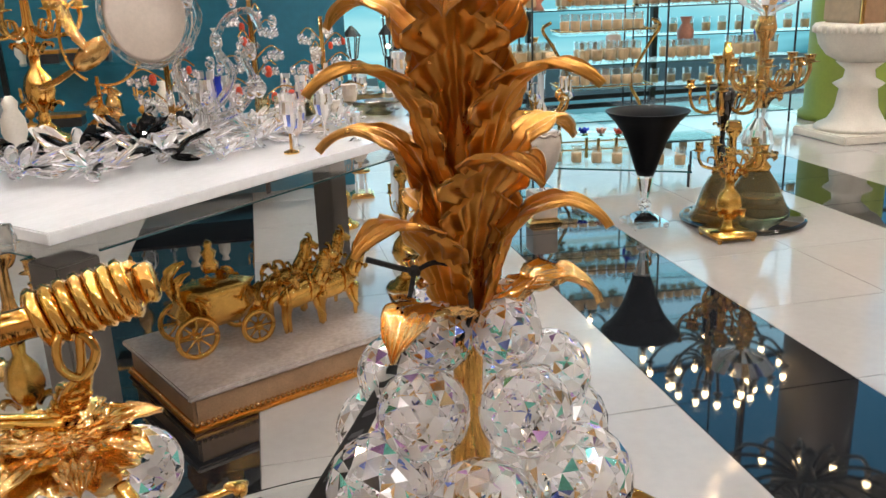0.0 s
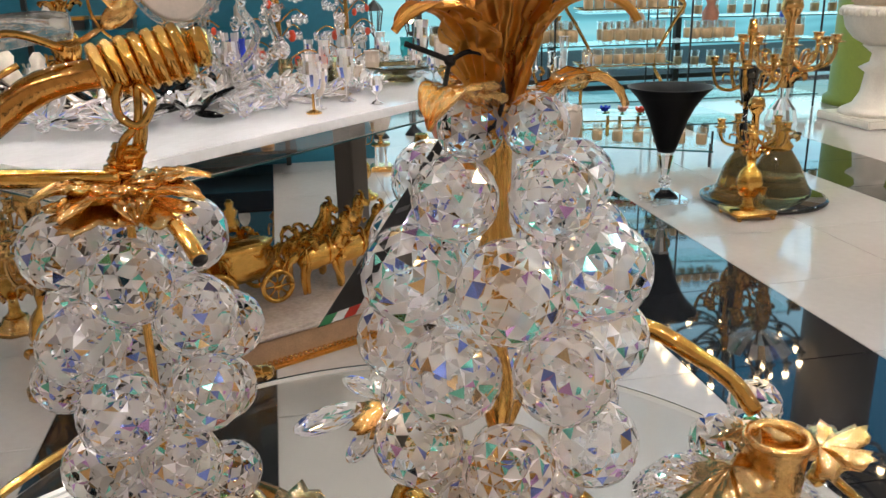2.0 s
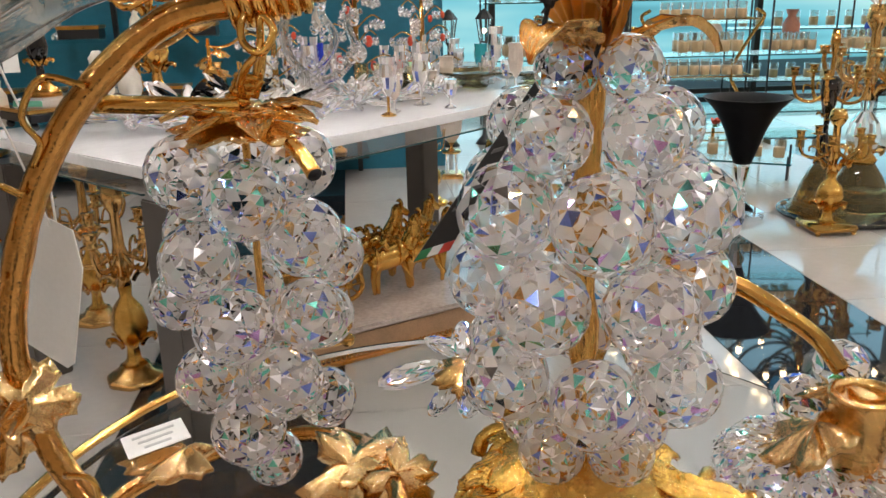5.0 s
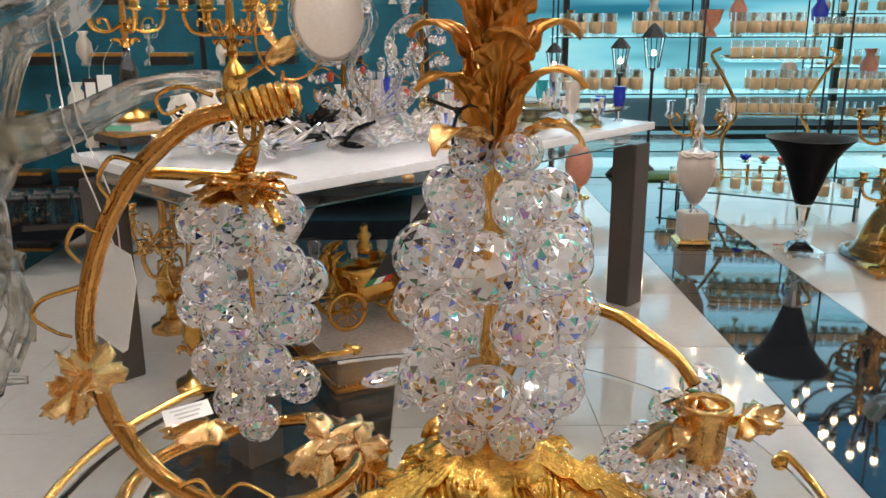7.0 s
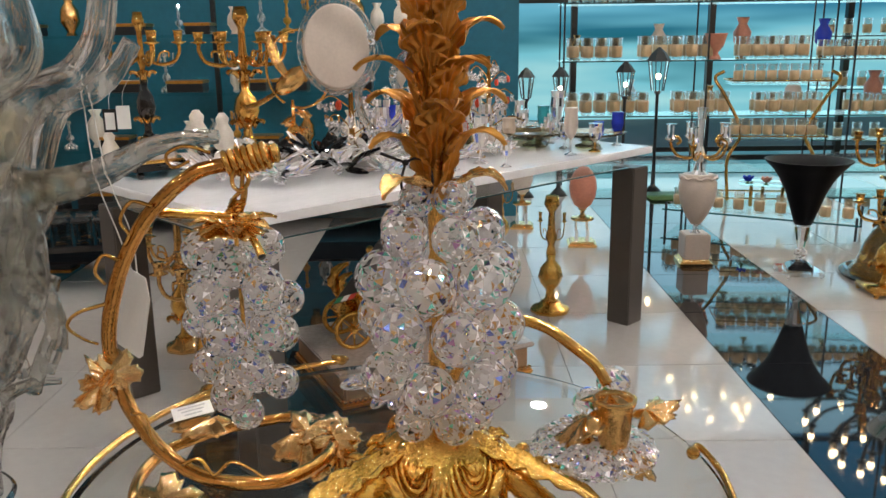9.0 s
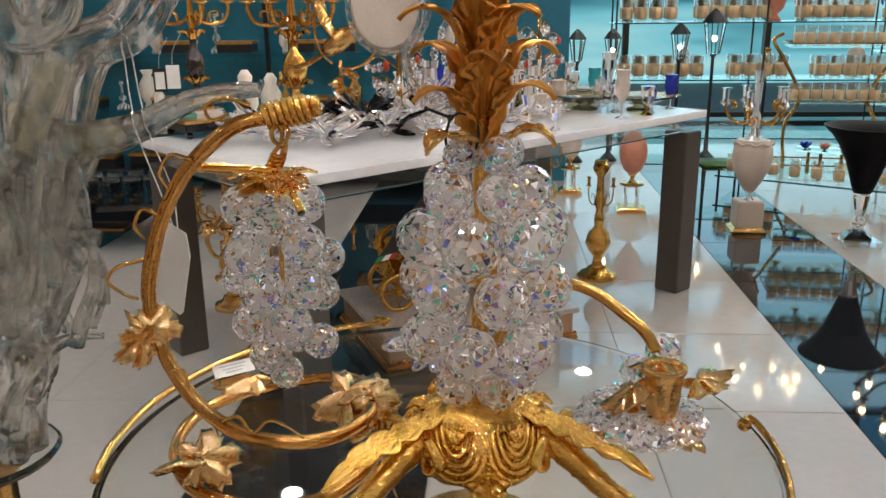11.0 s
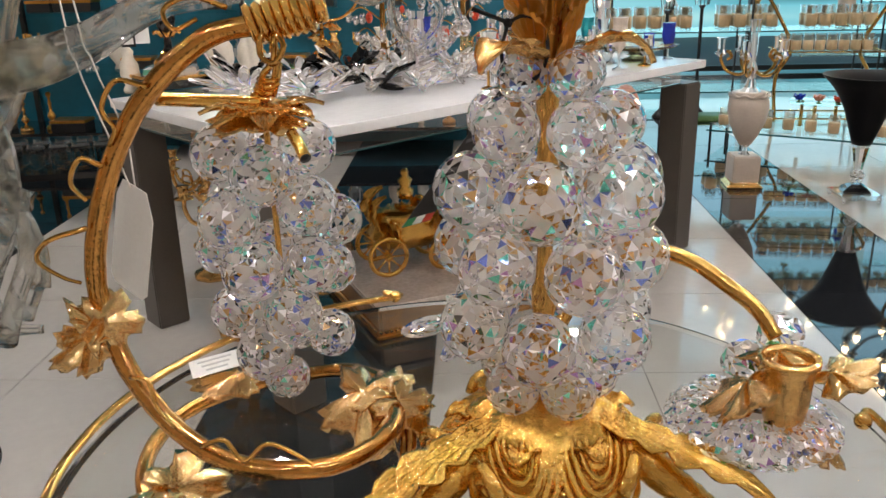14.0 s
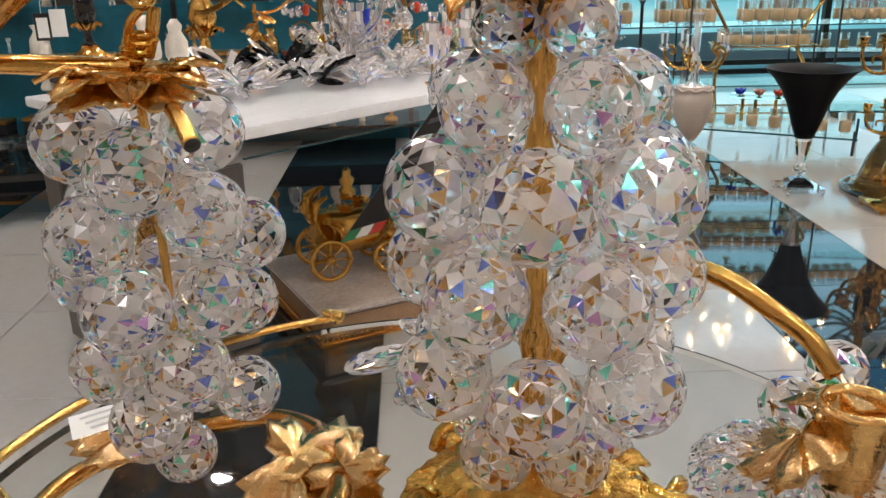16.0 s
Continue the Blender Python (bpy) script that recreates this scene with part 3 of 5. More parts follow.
# the crown of gilt acanthus leaves
crown = part("crown", lathe([(0.009, 0.236), (0.007, 0.25), (0.008, 0.27), (0.006, 0.33), (0.003, 0.375)], 16), GOLD_SATIN, pine, "satin gold stem of the crown")

tiers = [
    (0.237, 3, 0.078, 0.032, 0.34, 2.35, -28),
    (0.257, 3, 0.080, 0.034, 0.34, 2.10, 34),
    (0.280, 3, 0.082, 0.035, 0.36, 2.20, -46),
    (0.303, 3, 0.080, 0.034, 0.34, 2.10, 16),
    (0.326, 3, 0.078, 0.033, 0.34, 2.10, -34),
    (0.349, 3, 0.070, 0.030, 0.26, 1.80, 28),
    (0.366, 3, 0.054, 0.024, 0.12, 1.30, -20),
]
for z, count, length, width, lean, turn_, a0 in tiers:
    for i in range(count):
        a = a0 + 360 / count * i + 9 * math.sin(5 * i + z * 90)
        o = part("crown_leaf", frond(length * (1 + 0.07 * math.sin(7 * i + a0)), width, lean + 0.05 * math.sin(3 * i + a0), turn_ * (1 + 0.08 * math.sin(4 * i + a0)), 6), GOLD_SATIN, crown)
        o.matrix_basis = pose(0.003 * math.cos(radians(a)), 0.003 * math.sin(radians(a)), z, 0, 0, a)
for a, length in ((-131, 0.052), (-10, 0.050), (100, 0.048)):
    o = part("collar_leaf", frond(length, 0.029, 1.12, 1.75, 4, 0.0008, 40, 41, 6), GOLD_LEAF, crown, "bright gilt drooping leaf")
    o.matrix_basis = pose(0.004 * math.cos(radians(a)), 0.004 * math.sin(radians(a)), 0.243, 0, 0, a)

# the arm with its candle cup
arm = part("arm", tube([(0.010, 0.028, 0.095), (0.030, 0.036, 0.128), (0.054, 0.032, 0.140), (0.078, 0.026, 0.136), (0.098, 0.016, 0.124), (0.112, 0.010, 0.113), (0.120, 0.003, 0.101)], 0.0041, 14, 8), GOLD, pine, "polished gold arm")
CUP = (0.122, -0.013)
part("candle_cup", lathe([(0.006, 0.052), (0.009, 0.060), (0.0105, 0.066), (0.0118, 0.074), (0.0122, 0.084), (0.0128, 0.092), (0.0150, 0.0955), (0.0150, 0.098), (0.0125, 0.0985), (0.0115, 0.095), (0.0112, 0.070), (0.002, 0.069)], 36, (*CUP, 0), flute=9, depth=0.02), GOLD_LEAF, arm, "gold candle cup, empty")
bob = lathe([(0.007, 0.060), (0.015, 0.050), (0.029, 0.046), (0.039, 0.048), (0.045, 0.053), (0.045, 0.056), (0.040, 0.060), (0.031, 0.063), (0.021, 0.063), (0.012, 0.061)], 44, (CUP[0] - 0.011, CUP[1] + 0.013, 0.0))
bmesh.ops.subdivide_edges(bob, edges=bob.edges[:], cuts=1, use_grid_fill=True)
bmesh.ops.triangulate(bob, faces=bob.faces)
rng = random.Random(6)
for v in bob.verts:
    v.co += Vector([rng.uniform(-1, 1) for _ in range(3)]) * 0.0008
part("bobeche", bob, CRYSTAL, arm, "cut crystal drip dish", smooth=False)
for i in range(11):
    a = 2 * math.pi * i / 11 + 0.2
    o = part("crystal_petal", bead_mesh("crystal_petal", 0.0105), CRYSTAL, arm, smooth=False)
    o.matrix_basis = pose(CUP[0] - 0.011 + 0.033 * math.cos(a), CUP[1] + 0.013 + 0.033 * math.sin(a), 0.057, 20 * math.sin(a), 25, math.degrees(a)) @ Matrix.Diagonal((1, 1, 0.7, 1))
for i, (a, r, z, tilt, s) in enumerate([(95, 0.020, 0.095, 10, 0.019), (165, 0.030, 0.082, 30, 0.024), (5, 0.036, 0.088, -25, 0.019), (-35, 0.030, 0.060, 35, 0.016), (125, 0.036, 0.066, 0, 0.02)]):
    o = part("cup_leaf", vine_leaf(s, 0.3, i), GOLD_HAMMERED, arm, "gilt vine leaf")
    o.matrix_basis = pose(CUP[0] + r * 0.62 * math.cos(radians(a)), CUP[1] + r * 0.62 * math.sin(radians(a)), z, 0, tilt, a)
for i, (dx, dy, z) in enumerate([(0.004, 0.026, 0.098), (-0.012, 0.030, 0.080)]):
    o = part("crystal_ball", ball(0.0125, 14, 9), CRYSTAL, arm, smooth=False)
    o.matrix_basis = pose(CUP[0] + dx, CUP[1] + dy, z, 30 * i, 20, 11)

# crystal flower behind the foot
fl = part("flower_stem", tube([(-0.02, 0.03, 0.05), (-0.028, 0.075, 0.062), (-0.034, 0.115, 0.060), (-0.040, 0.130, 0.058)], 0.003, 8, 6), GOLD, pine, "thin gold stem")
for i, (a, t, s, dx, dy) in enumerate([(190, 10, 0.042, -0.045, 0.128), (215, 35, 0.032, -0.036, 0.115), (150, -15, 0.03, -0.03, 0.135), (250, 25, 0.03, -0.03, 0.11), (80, -30, 0.03, -0.035, 0.13)]):
    bm = ball(0.5, 16, 10)
    bmesh.ops.transform(bm, matrix=Matrix.Translation((s / 2, 0, 0)) @ Matrix.Diagonal((s, s * 0.5, s * 0.28, 1)), verts=bm.verts)
    o = part("crystal_petal", bm, CRYSTAL, fl, smooth=False)
    o.matrix_basis = pose(dx, dy, 0.058, 0, t, a)
o = part("gilt_leaf", vine_leaf(0.018, 0.4, 4), GOLD_LEAF, fl)
o.matrix_basis = pose(-0.036, 0.112, 0.066, 0, 20, 260)

# cord and black maker's card hanging from the crown
card = thing("hang_tag", (0.384, 0.560, 1.075), "long black card tag with printed bars on a cord", "tag")
part("cord", tube([(-0.001, 0.002, 0.027), (-0.004, 0.000, 0.014), (-0.001, 0.003, 0.003), (0.006, -0.002, 0.001), (0.013, -0.004, 0.005), (0.0165, -0.004, 0.015), (0.014, -0.002, 0.026), (0.006, 0.0, 0.030), (-0.001, 0.002, 0.027)], 0.0009, 7, 6), CORD, card, "black waxed cord")
part("cord_end", tube([(-0.001, 0.002, 0.027), (-0.008, 0.000, 0.030), (-0.017, 0.0, 0.0335)], 0.0010, 7, 4), CORD, card)
part("knot", ball(0.0022, 10, 7, (-0.001, 0.002, 0.027)), CORD, card)


def slab(corners, depth):
    bm = bmesh.new()
    lo = [bm.verts.new(c) for c in corners]
    up = [bm.verts.new(Vector(c) + Vector((0, depth, 0))) for c in corners]
    bm.faces.new(lo)
    bm.faces.new(up[::-1])
    for a in range(4):
        bm.faces.new((lo[a], up[a], up[(a + 1) % 4], lo[(a + 1) % 4]))
    return bm


TOP, TIP, ACROSS = Vector((0.001, 0.018, 0.002)), Vector((-0.053, 0.006, -0.070)), Vector((0.0145, 0.0, 0.004))


def on_card(u, v, lift=0.0):
    w = 0.25 + 0.75 * u
    return TOP.lerp(TIP, u) + ACROSS * (v * w) + Vector((0, -lift, 0))


b = part("card", slab([on_card(0, 0), on_card(0, 1), on_card(1, 1), on_card(1, 0)], 0.0005), CARD_BLACK, card, smooth=False)
for u, v0, v1 in ((0.42, 0.25, 0.8), (0.52, 0.2, 0.7), (0.62, 0.2, 0.85), (0.72, 0.2, 0.6)):
    part("print_bar", slab([on_card(u, v0, 0.0004), on_card(u, v1, 0.0004), on_card(u + 0.025, v1, 0.0004), on_card(u + 0.025, v0, 0.0004)], 0.0003), INK_GREY, b, smooth=False)
for k, ink in enumerate((INK_GREEN, PAPER, INK_RED)):
    v0, v1 = 0.02 + 0.33 * k, 0.34 + 0.32 * k
    part("print_stripe", slab([on_card(0.94, v0, 0.0004), on_card(0.94, v1, 0.0004), on_card(0.995, v1, 0.0004), on_card(0.995, v0, 0.0004)], 0.0003), ink, b, smooth=False)

# ---------------------------------------------------------------- the vine stand with its crystal grapes
vine = thing("vine_stand", (0.0, 0.0, 0.0), "gilt vine branch stand holding a hanging crystal grape cluster", "ornament")
Z0 = GZ + 0.007
stem = part("branch", tube([
    (0.299, 0.553, 1.110), (0.275, 0.549, 1.105), (0.250, 0.546, 1.099), (0.222, 0.545, 1.076), (0.203, 0.545, 1.048), (0.191, 0.545, 1.018),
    (0.185, 0.545, 0.990), (0.187, 0.545, 0.964), (0.199, 0.538, 0.938), (0.222, 0.528, 0.914), (0.252, 0.522, 0.899), (0.286, 0.528, 0.893),
    (0.310, 0.548, 0.890), (0.322, 0.585, 0.886), (0.315, 0.622, 0.880)], 0.0049, 14, 6, knots=0.09), GOLD_BARK, vine, "gilt branch with bark texture")
part("branch_loop", tube([
    (0.322, 0.612, 0.884), (0.328, 0.590, 0.868), (0.322, 0.560, 0.856), (0.296, 0.534, Z0), (0.255, 0.522, Z0), (0.212, 0.534, Z0), (0.180, 0.570, Z0), (0.166, 0.615, Z0), (0.172, 0.660, Z0), (0.200, 0.694, Z0),
    (0.240, 0.702, 0.853), (0.280, 0.685, 0.866), (0.310, 0.645, 0.878), (0.316, 0.618, 0.882)], 0.0049, 14, 6, knots=0.09, seed=4), GOLD_BARK, vine, "lower coil of the branch")
part("binding", coil([(0.270, 0.5485, 1.1040), (0.284, 0.551, 1.1072), (0.297, 0.553, 1.1098)], 0.0076, 0.0022, 7), GOLD, vine, "gold wire wound round the branch tip")
part("branch_end", lathe([(0.0062, 0), (0.0066, 0.004), (0.0050, 0.0055), (0.0040, 0.003)], 16), GOLD, vine).matrix_basis = pose(0.298, 0.553, 1.110, 0, 80, 8)


def tendril(pts, r=0.0014):
    return part("tendril", tube(pts, (r, r * 0.7), 6, 5), GOLD, vine)


tendril([(0.262, 0.545, 1.112), (0.248, 0.541, 1.117), (0.236, 0.540, 1.112), (0.240, 0.538, 1.104), (0.250, 0.54, 1.108)])
tendril([(0.225, 0.538, 1.080), (0.212, 0.537, 1.083), (0.204, 0.537, 1.071), (0.208, 0.538, 1.062), (0.204, 0.539, 1.054)])
tendril([(0.200, 0.538, 1.045), (0.191, 0.536, 1.049), (0.185, 0.536, 1.038), (0.190, 0.538, 1.029)])
tendril([(0.188, 0.538, 1.016), (0.172, 0.532, 1.012), (0.164, 0.534, 1.002), (0.172, 0.538, 0.992), (0.180, 0.540, 0.988)])
tendril([(0.200, 0.532, 0.942), (0.212, 0.524, 0.944), (0.214, 0.524, 0.930), (0.222, 0.522, 0.920)])
tendril([(0.235, 0.518, 0.912), (0.248, 0.514, 0.918), (0.256, 0.515, 0.906), (0.268, 0.514, 0.916), (0.280, 0.518, 0.908), (0.288, 0.520, 0.900)])
for i, (m, s) in enumerate([
        (pose(0.186, 0.537, 0.968, 75, 10, 20), 0.017), (pose(0.184, 0.537, 0.966, 70, -10, 120), 0.017), (pose(0.182, 0.537, 0.962, 75, 20, 215), 0.018),
        (pose(0.300, 0.610, 0.890, 24, 16, -8), 0.034), (pose(0.303, 0.618, 0.890, 10, 10, 200), 0.018), (pose(0.322, 0.600, 0.890, 30, 35, -30), 0.020),
        (pose(0.200, 0.548, 0.868, 35, 5, 190), 0.022), (pose(0.208, 0.544, 0.870, 40, 0, 30), 0.024), (pose(0.214, 0.657, 0.879, 6, -4, 185), 0.026)]):
    o = part("vine_leaf", vine_leaf(s, 0.35, i), GOLD_HAMMERED, vine, "hammered gilt vine leaf")
    o.matrix_basis = m

GX, GY = 0.272, 0.552
part("hook", tube([(0.281, 0.548, 1.106), (0.276, 0.542, 1.100), (0.276, 0.540, 1.092), (0.282, 0.538, 1.089), (0.286, 0.540, 1.096), (0.282, 0.543, 1.100), (0.281, 0.540, 1.090), (0.276, 0.540, 1.084), (0.273, 0.546, 1.077), (0.275, 0.551, 1.074), (0.280, 0.551, 1.079)], 0.0014, 8, 6), GOLD, vine, "gold wire hook")
grape_mesh = {}
grapes = thing("grape_cluster", (GX, GY, 0.928), "hanging bunch of faceted clear crystal grapes with gilt cap", "ornament")
for i, (x, y, z, r) in enumerate([
        (0.273, 0.532, 1.041, 0.0142), (0.250, 0.552, 1.047, 0.0142), (0.290, 0.554, 1.049, 0.0135), (0.270, 0.575, 1.045, 0.0135),
        (0.254, 0.540, 1.018, 0.0142), (0.291, 0.540, 1.025, 0.0142), (0.299, 0.566, 1.010, 0.0130), (0.250, 0.567, 1.021, 0.0135), (0.277, 0.580, 1.018, 0.0135),
        (0.265, 0.532, 0.996, 0.0145), (0.291, 0.540, 0.996, 0.0132), (0.242, 0.560, 0.997, 0.0120), (0.266, 0.577, 0.994, 0.0135), (0.294, 0.568, 0.984, 0.0130),
        (0.254, 0.540, 0.973, 0.0132), (0.281, 0.535, 0.973, 0.0142), (0.294, 0.560, 0.952, 0.0122), (0.262, 0.566, 0.969, 0.0130),
        (0.266, 0.536, 0.953, 0.0138), (0.277, 0.560, 0.957, 0.0130), (0.273, 0.546, 0.935, 0.0112)]):
    rng = random.Random(i + 40)
    b = part("crystal_grape", grape_mesh[r] if r in grape_mesh else grape_mesh.setdefault(r, bead_mesh("crystal_grape", r)), CRYSTAL, grapes)
    b.matrix_basis = pose(x - GX, y - GY, z - 0.928, rng.uniform(0, 360), rng.uniform(0, 360), rng.uniform(0, 360))
part("wire_core", tube([(0, 0, 0.014), (0.001, 0, 0.07), (0, 0, 0.146)], 0.0015, 8, 3), GOLD, grapes, "gold wire core")
tw = part("cap_twig", tube([(-0.050, 0.004, 0.144), (-0.025, 0.002, 0.143), (0, -0.004, 0.1425)], (0.0034, 0.0029), 12, 6, knots=0.08), GOLD, grapes, "cut gold twig")
part("cut_twig", tube([(0.018, -0.029, 0.1335), (0.022, -0.035, 0.130), (0.0255, -0.041, 0.1255)], 0.0026, 12, 6, knots=0.08), GOLD, grapes, "cut gold twig stub")
# no real hole: a black disc paints the shade inside the twig
part("cut_end", lathe([(0.0024, 0), (0.0024, 0.0003)], 14), BLACK, tw, "flat black disc for the shaded hollow of the twig").matrix_basis = pose(0.0256, -0.0412, 0.1254, 119, 0, 28)
for i, (a, s, t) in enumerate([(195, 0.030, -4), (238, 0.031, 2), (285, 0.030, 6), (335, 0.030, 0), (20, 0.030, -6), (80, 0.028, -4), (140, 0.028, -4)]):
    o = part("cap_leaf", frond(s * 0.86, s * 0.62, 1.50, 0.6, 4, 0.0006, 26, 25, 4), GOLD_LEAF, grapes, "gilt leaf")
    o.matrix_basis = pose(0.002 + 0.002 * math.cos(radians(a)), -0.010 + 0.002 * math.sin(radians(a)), 0.1405, 0, t, a)
for i, (a, s, t) in enumerate([(240, 0.016, 6), (305, 0.015, 8), (175, 0.015, 4), (60, 0.014, 4)]):
    o = part("cap_vine_leaf", vine_leaf(s, 0.2, i + 11), GOLD_HAMMERED, grapes, "veined gilt vine leaf")
    o.matrix_basis = pose(0.002 + 0.008 * math.cos(radians(a)), -0.010 + 0.008 * math.sin(radians(a)), 0.1395, 0, t, a)
part("cap_knot", coil([(-0.002, 0, 0.143), (0.001, 0, 0.148), (0.003, 0, 0.153)], 0.0032, 0.0016, 4), GOLD, grapes)
part("cap_stub", tube([(0.004, 0.001, 0.145), (0.007, 0.0, 0.154), (0.008, 0.0, 0.160)], 0.0022, 8, 4), GOLD, grapes)

pt = thing("price_label", (0.199, 0.657, 0.8855), "small white paper price label lying on a leaf", "label")
pb = part("paper", box(0.032, 0.019, 0.0005, (0, 0, 0), 0.0), PAPER, pt, smooth=False)
pb.matrix_basis = pose(0, 0, 0, 8, -5, 25)
for i in range(3):
    part("print_bar", box(0.022 - 0.004 * i, 0.0016, 0.0003, (0, 0.005 - 0.005 * i, 0.0005)), INK_FAINT, pb, smooth=False)

# ---------------------------------------------------------------- the blown glass candelabrum beside it
st = thing("side_stand", (0.0, 0.62, 0), "slim round glass stand beside the display table", "stand")
part("tabletop", lathe([(0.055, 0.82), (0.058, 0.824), (0.055, 0.828)], 48), GLASS, st, smooth=False)
part("pillar", lathe([(0.10, 0), (0.10, 0.01), (0.02, 0.03), (0.02, 0.8), (0.04, 0.8195)], 32), GOLD, st)
gc = thing("glass_candelabrum", (0.0, 0.62, 0.828), "large blown clear glass candelabrum with curling branch arms", "candelabrum")
glass_parts = [
    ("trunk", [(0.02, 0, 0.0), (0.03, 0, 0.05), (0.052, -0.01, 0.085), (0.045, -0.01, 0.12)], (0.026, 0.022), "clear glass foot of the trunk"),
    ("trunk", [(0.055, -0.01, 0.10), (0.082, -0.02, 0.145), (0.098, -0.02, 0.19), (0.090, -0.02, 0.235)], (0.018, 0.027), "rippled clear glass bulb"),
    ("trunk", [(0.045, -0.02, 0.175), (0.082, -0.02, 0.208), (0.108, -0.02, 0.235), (0.126, -0.02, 0.262)], (0.024, 0.017), "thick clear glass fork"),
    ("glass_arm", [(0.118, -0.02, 0.252), (0.147, -0.02, 0.257), (0.174, -0.02, 0.266), (0.205, -0.02, 0.281), (0.235, -0.02, 0.287), (0.253, -0.02, 0.288)], (0.0125, 0.0042), "twisting clear glass arm"),
    ("glass_arm", [(0.094, -0.02, 0.231), (0.116, -0.02, 0.250), (0.133, -0.02, 0.293), (0.146, -0.02, 0.311), (0.169, -0.02, 0.319), (0.185, -0.02, 0.331), (0.200, -0.02, 0.352)], (0.012, 0.0058), "twisting clear glass arm"),
    ("glass_arm", [(0.090, -0.03, 0.245), (0.114, -0.03, 0.293), (0.133, -0.03, 0.318), (0.160, -0.03, 0.330), (0.180, -0.03, 0.352), (0.190, -0.03, 0.39)], (0.013, 0.0075), "twisting clear glass arm"),
    ("glass_arm", [(0.088, -0.04, 0.362), (0.095, -0.04, 0.335), (0.108, -0.04, 0.325), (0.127, -0.04, 0.332), (0.138, -0.04, 0.352), (0.130, -0.04, 0.40)], (0.012, 0.0095), "curled clear glass arm"),
    ("glass_arm", [(0.110, -0.01, 0.42), (0.101, -0.01, 0.352), (0.100, -0.01, 0.318), (0.095, -0.01, 0.286), (0.085, -0.01, 0.25), (0.070, -0.01, 0.215)], (0.008, 0.014), "upright clear glass arm"),
    ("glass_arm", [(0.070, 0.0, 0.24), (0.072, 0.0, 0.30), (0.078, 0.0, 0.36), (0.070, 0.0, 0.43)], (0.016, 0.012), "upright clear glass arm"),
    ("glass_arm", [(0.088, -0.02, 0.184), (0.114, -0.02, 0.186), (0.129, -0.02, 0.184)], (0.009, 0.006), "short clear glass stub"),
    ("glass_twig", [(0.036, -0.02, 0.03), (0.050, -0.02, 0.062), (0.065, -0.02, 0.083), (0.082, -0.02, 0.099), (0.104, -0.02, 0.108), (0.122, -0.02, 0.109)], (0.0075, 0.0026), "thin clear glass twig"),
    ("glass_arm", [(0.02, 0.03, 0.16), (0.0, 0.02, 0.24), (0.02, 0.02, 0.32), (0.03, 0.02, 0.42)], (0.022, 0.014), "upright clear glass arm"),
]
for i, (name, pts, r, words) in enumerate(glass_parts):
    bm = tube(pts, r, 30, 10, knots=0.02, seed=i)
    bm.verts.ensure_lookup_table()
    lobes = 6 if name == "trunk" else 4
    for q, v in enumerate(bm.verts):
        ring, k = divmod(q, 30)
        mid = sum((w.co for w in bm.verts[ring * 30:ring * 30 + 30]), Vector()) / 30 if k == 0 else mid
        v.co = v.co + (v.co - mid) * 0.16 * math.cos(2 * math.pi * lobes * k / 30 + 0.12 * ring)
    part(name, bm, BLOWN, gc, words)
for i in range(14):
    a, h = i * 0.47 - 2.9, 0.105 + 0.012 * (i % 5)
    part("glass_ripple", tube([(0.090 + (0.026 + 0.008 * math.sin(k * 1.3 + i)) * math.cos(a + 0.22 * k), -0.02 + (0.026 + 0.008 * math.sin(k * 1.3 + i)) * math.sin(a + 0.22 * k), h + 0.024 * k) for k in range(6)], (0.006, 0.003), 10, 6), BLOWN, gc, "twisted clear glass strand")
for i, (dx, z, tilt) in enumerate([(0.110, 0.292, 8), (0.137, 0.256, 80), (0.084, 0.262, 4)]):
    part("socket", lathe([(0.009, -0.018), (0.0105, -0.016), (0.0105, 0.016), (0.009, 0.018)], 20), SOCKET, gc, "pale frosted socket inside the glass").matrix_basis = pose(dx, -0.016, z, 0, tilt, 0)
ht = thing("white_tag", (0.172, 0.606, 0.958), "blank white card tag hung on thin white threads", "tag")
tg = bmesh.new()
outline = [(-0.017, 0.004), (-0.013, 0), (0.014, 0), (0.018, 0.004), (0.018, 0.048), (0.010, 0.062), (-0.012, 0.062), (-0.017, 0.052)]
lo, up = [[tg.verts.new((x, y, z)) for x, z in outline] for y in (0, 0.0006)]
tg.faces.new(lo), tg.faces.new(up[::-1])
for i in range(8):
    tg.faces.new((lo[i], up[i], up[(i + 1) % 8], lo[(i + 1) % 8]))
o = part("card", tg, PAPER, ht, smooth=False)
o.matrix_basis = pose(0, 0, 0, -6, 12, -38)
for dx in (-0.005, 0.003):
    part("thread", tube([(0.012 + dx * 0.3, 0, 0.058), (0.008 + dx * 1.2, 0, 0.09), (-0.002 + dx, -0.006, 0.135), (-0.008 + dx * 0.5, -0.004, 0.205)], 0.0005, 5, 3), PAPER, ht)

# ---------------------------------------------------------------- the marble table
TN, TR, TL = Vector((-0.098, 2.080, 0)), Vector((1.262, 3.42, 0)), Vector((-0.752, 2.717, 0))
TC = (TR + TL) / 2
TA = math.degrees(math.atan2(TR.y - TN.y, TR.x - TN.x))
TW, TD, TH = (TR - TN).length, (TL - TN).length, 0.745
tab = thing("marble_table", (TC.x, TC.y, 0), "long white marble display table on taupe square legs", "table", turn=TA)
part("tabletop", box(TW, TD, 0.028, (0, 0, TH - 0.028), 0.003), MARBLE, tab, "polished white marble slab", smooth=False)
part("apron", box(TW - 0.5, TD - 0.4, 0.04, (0, 0, TH - 0.0685), 0.003), TAUPE, tab, smooth=False)
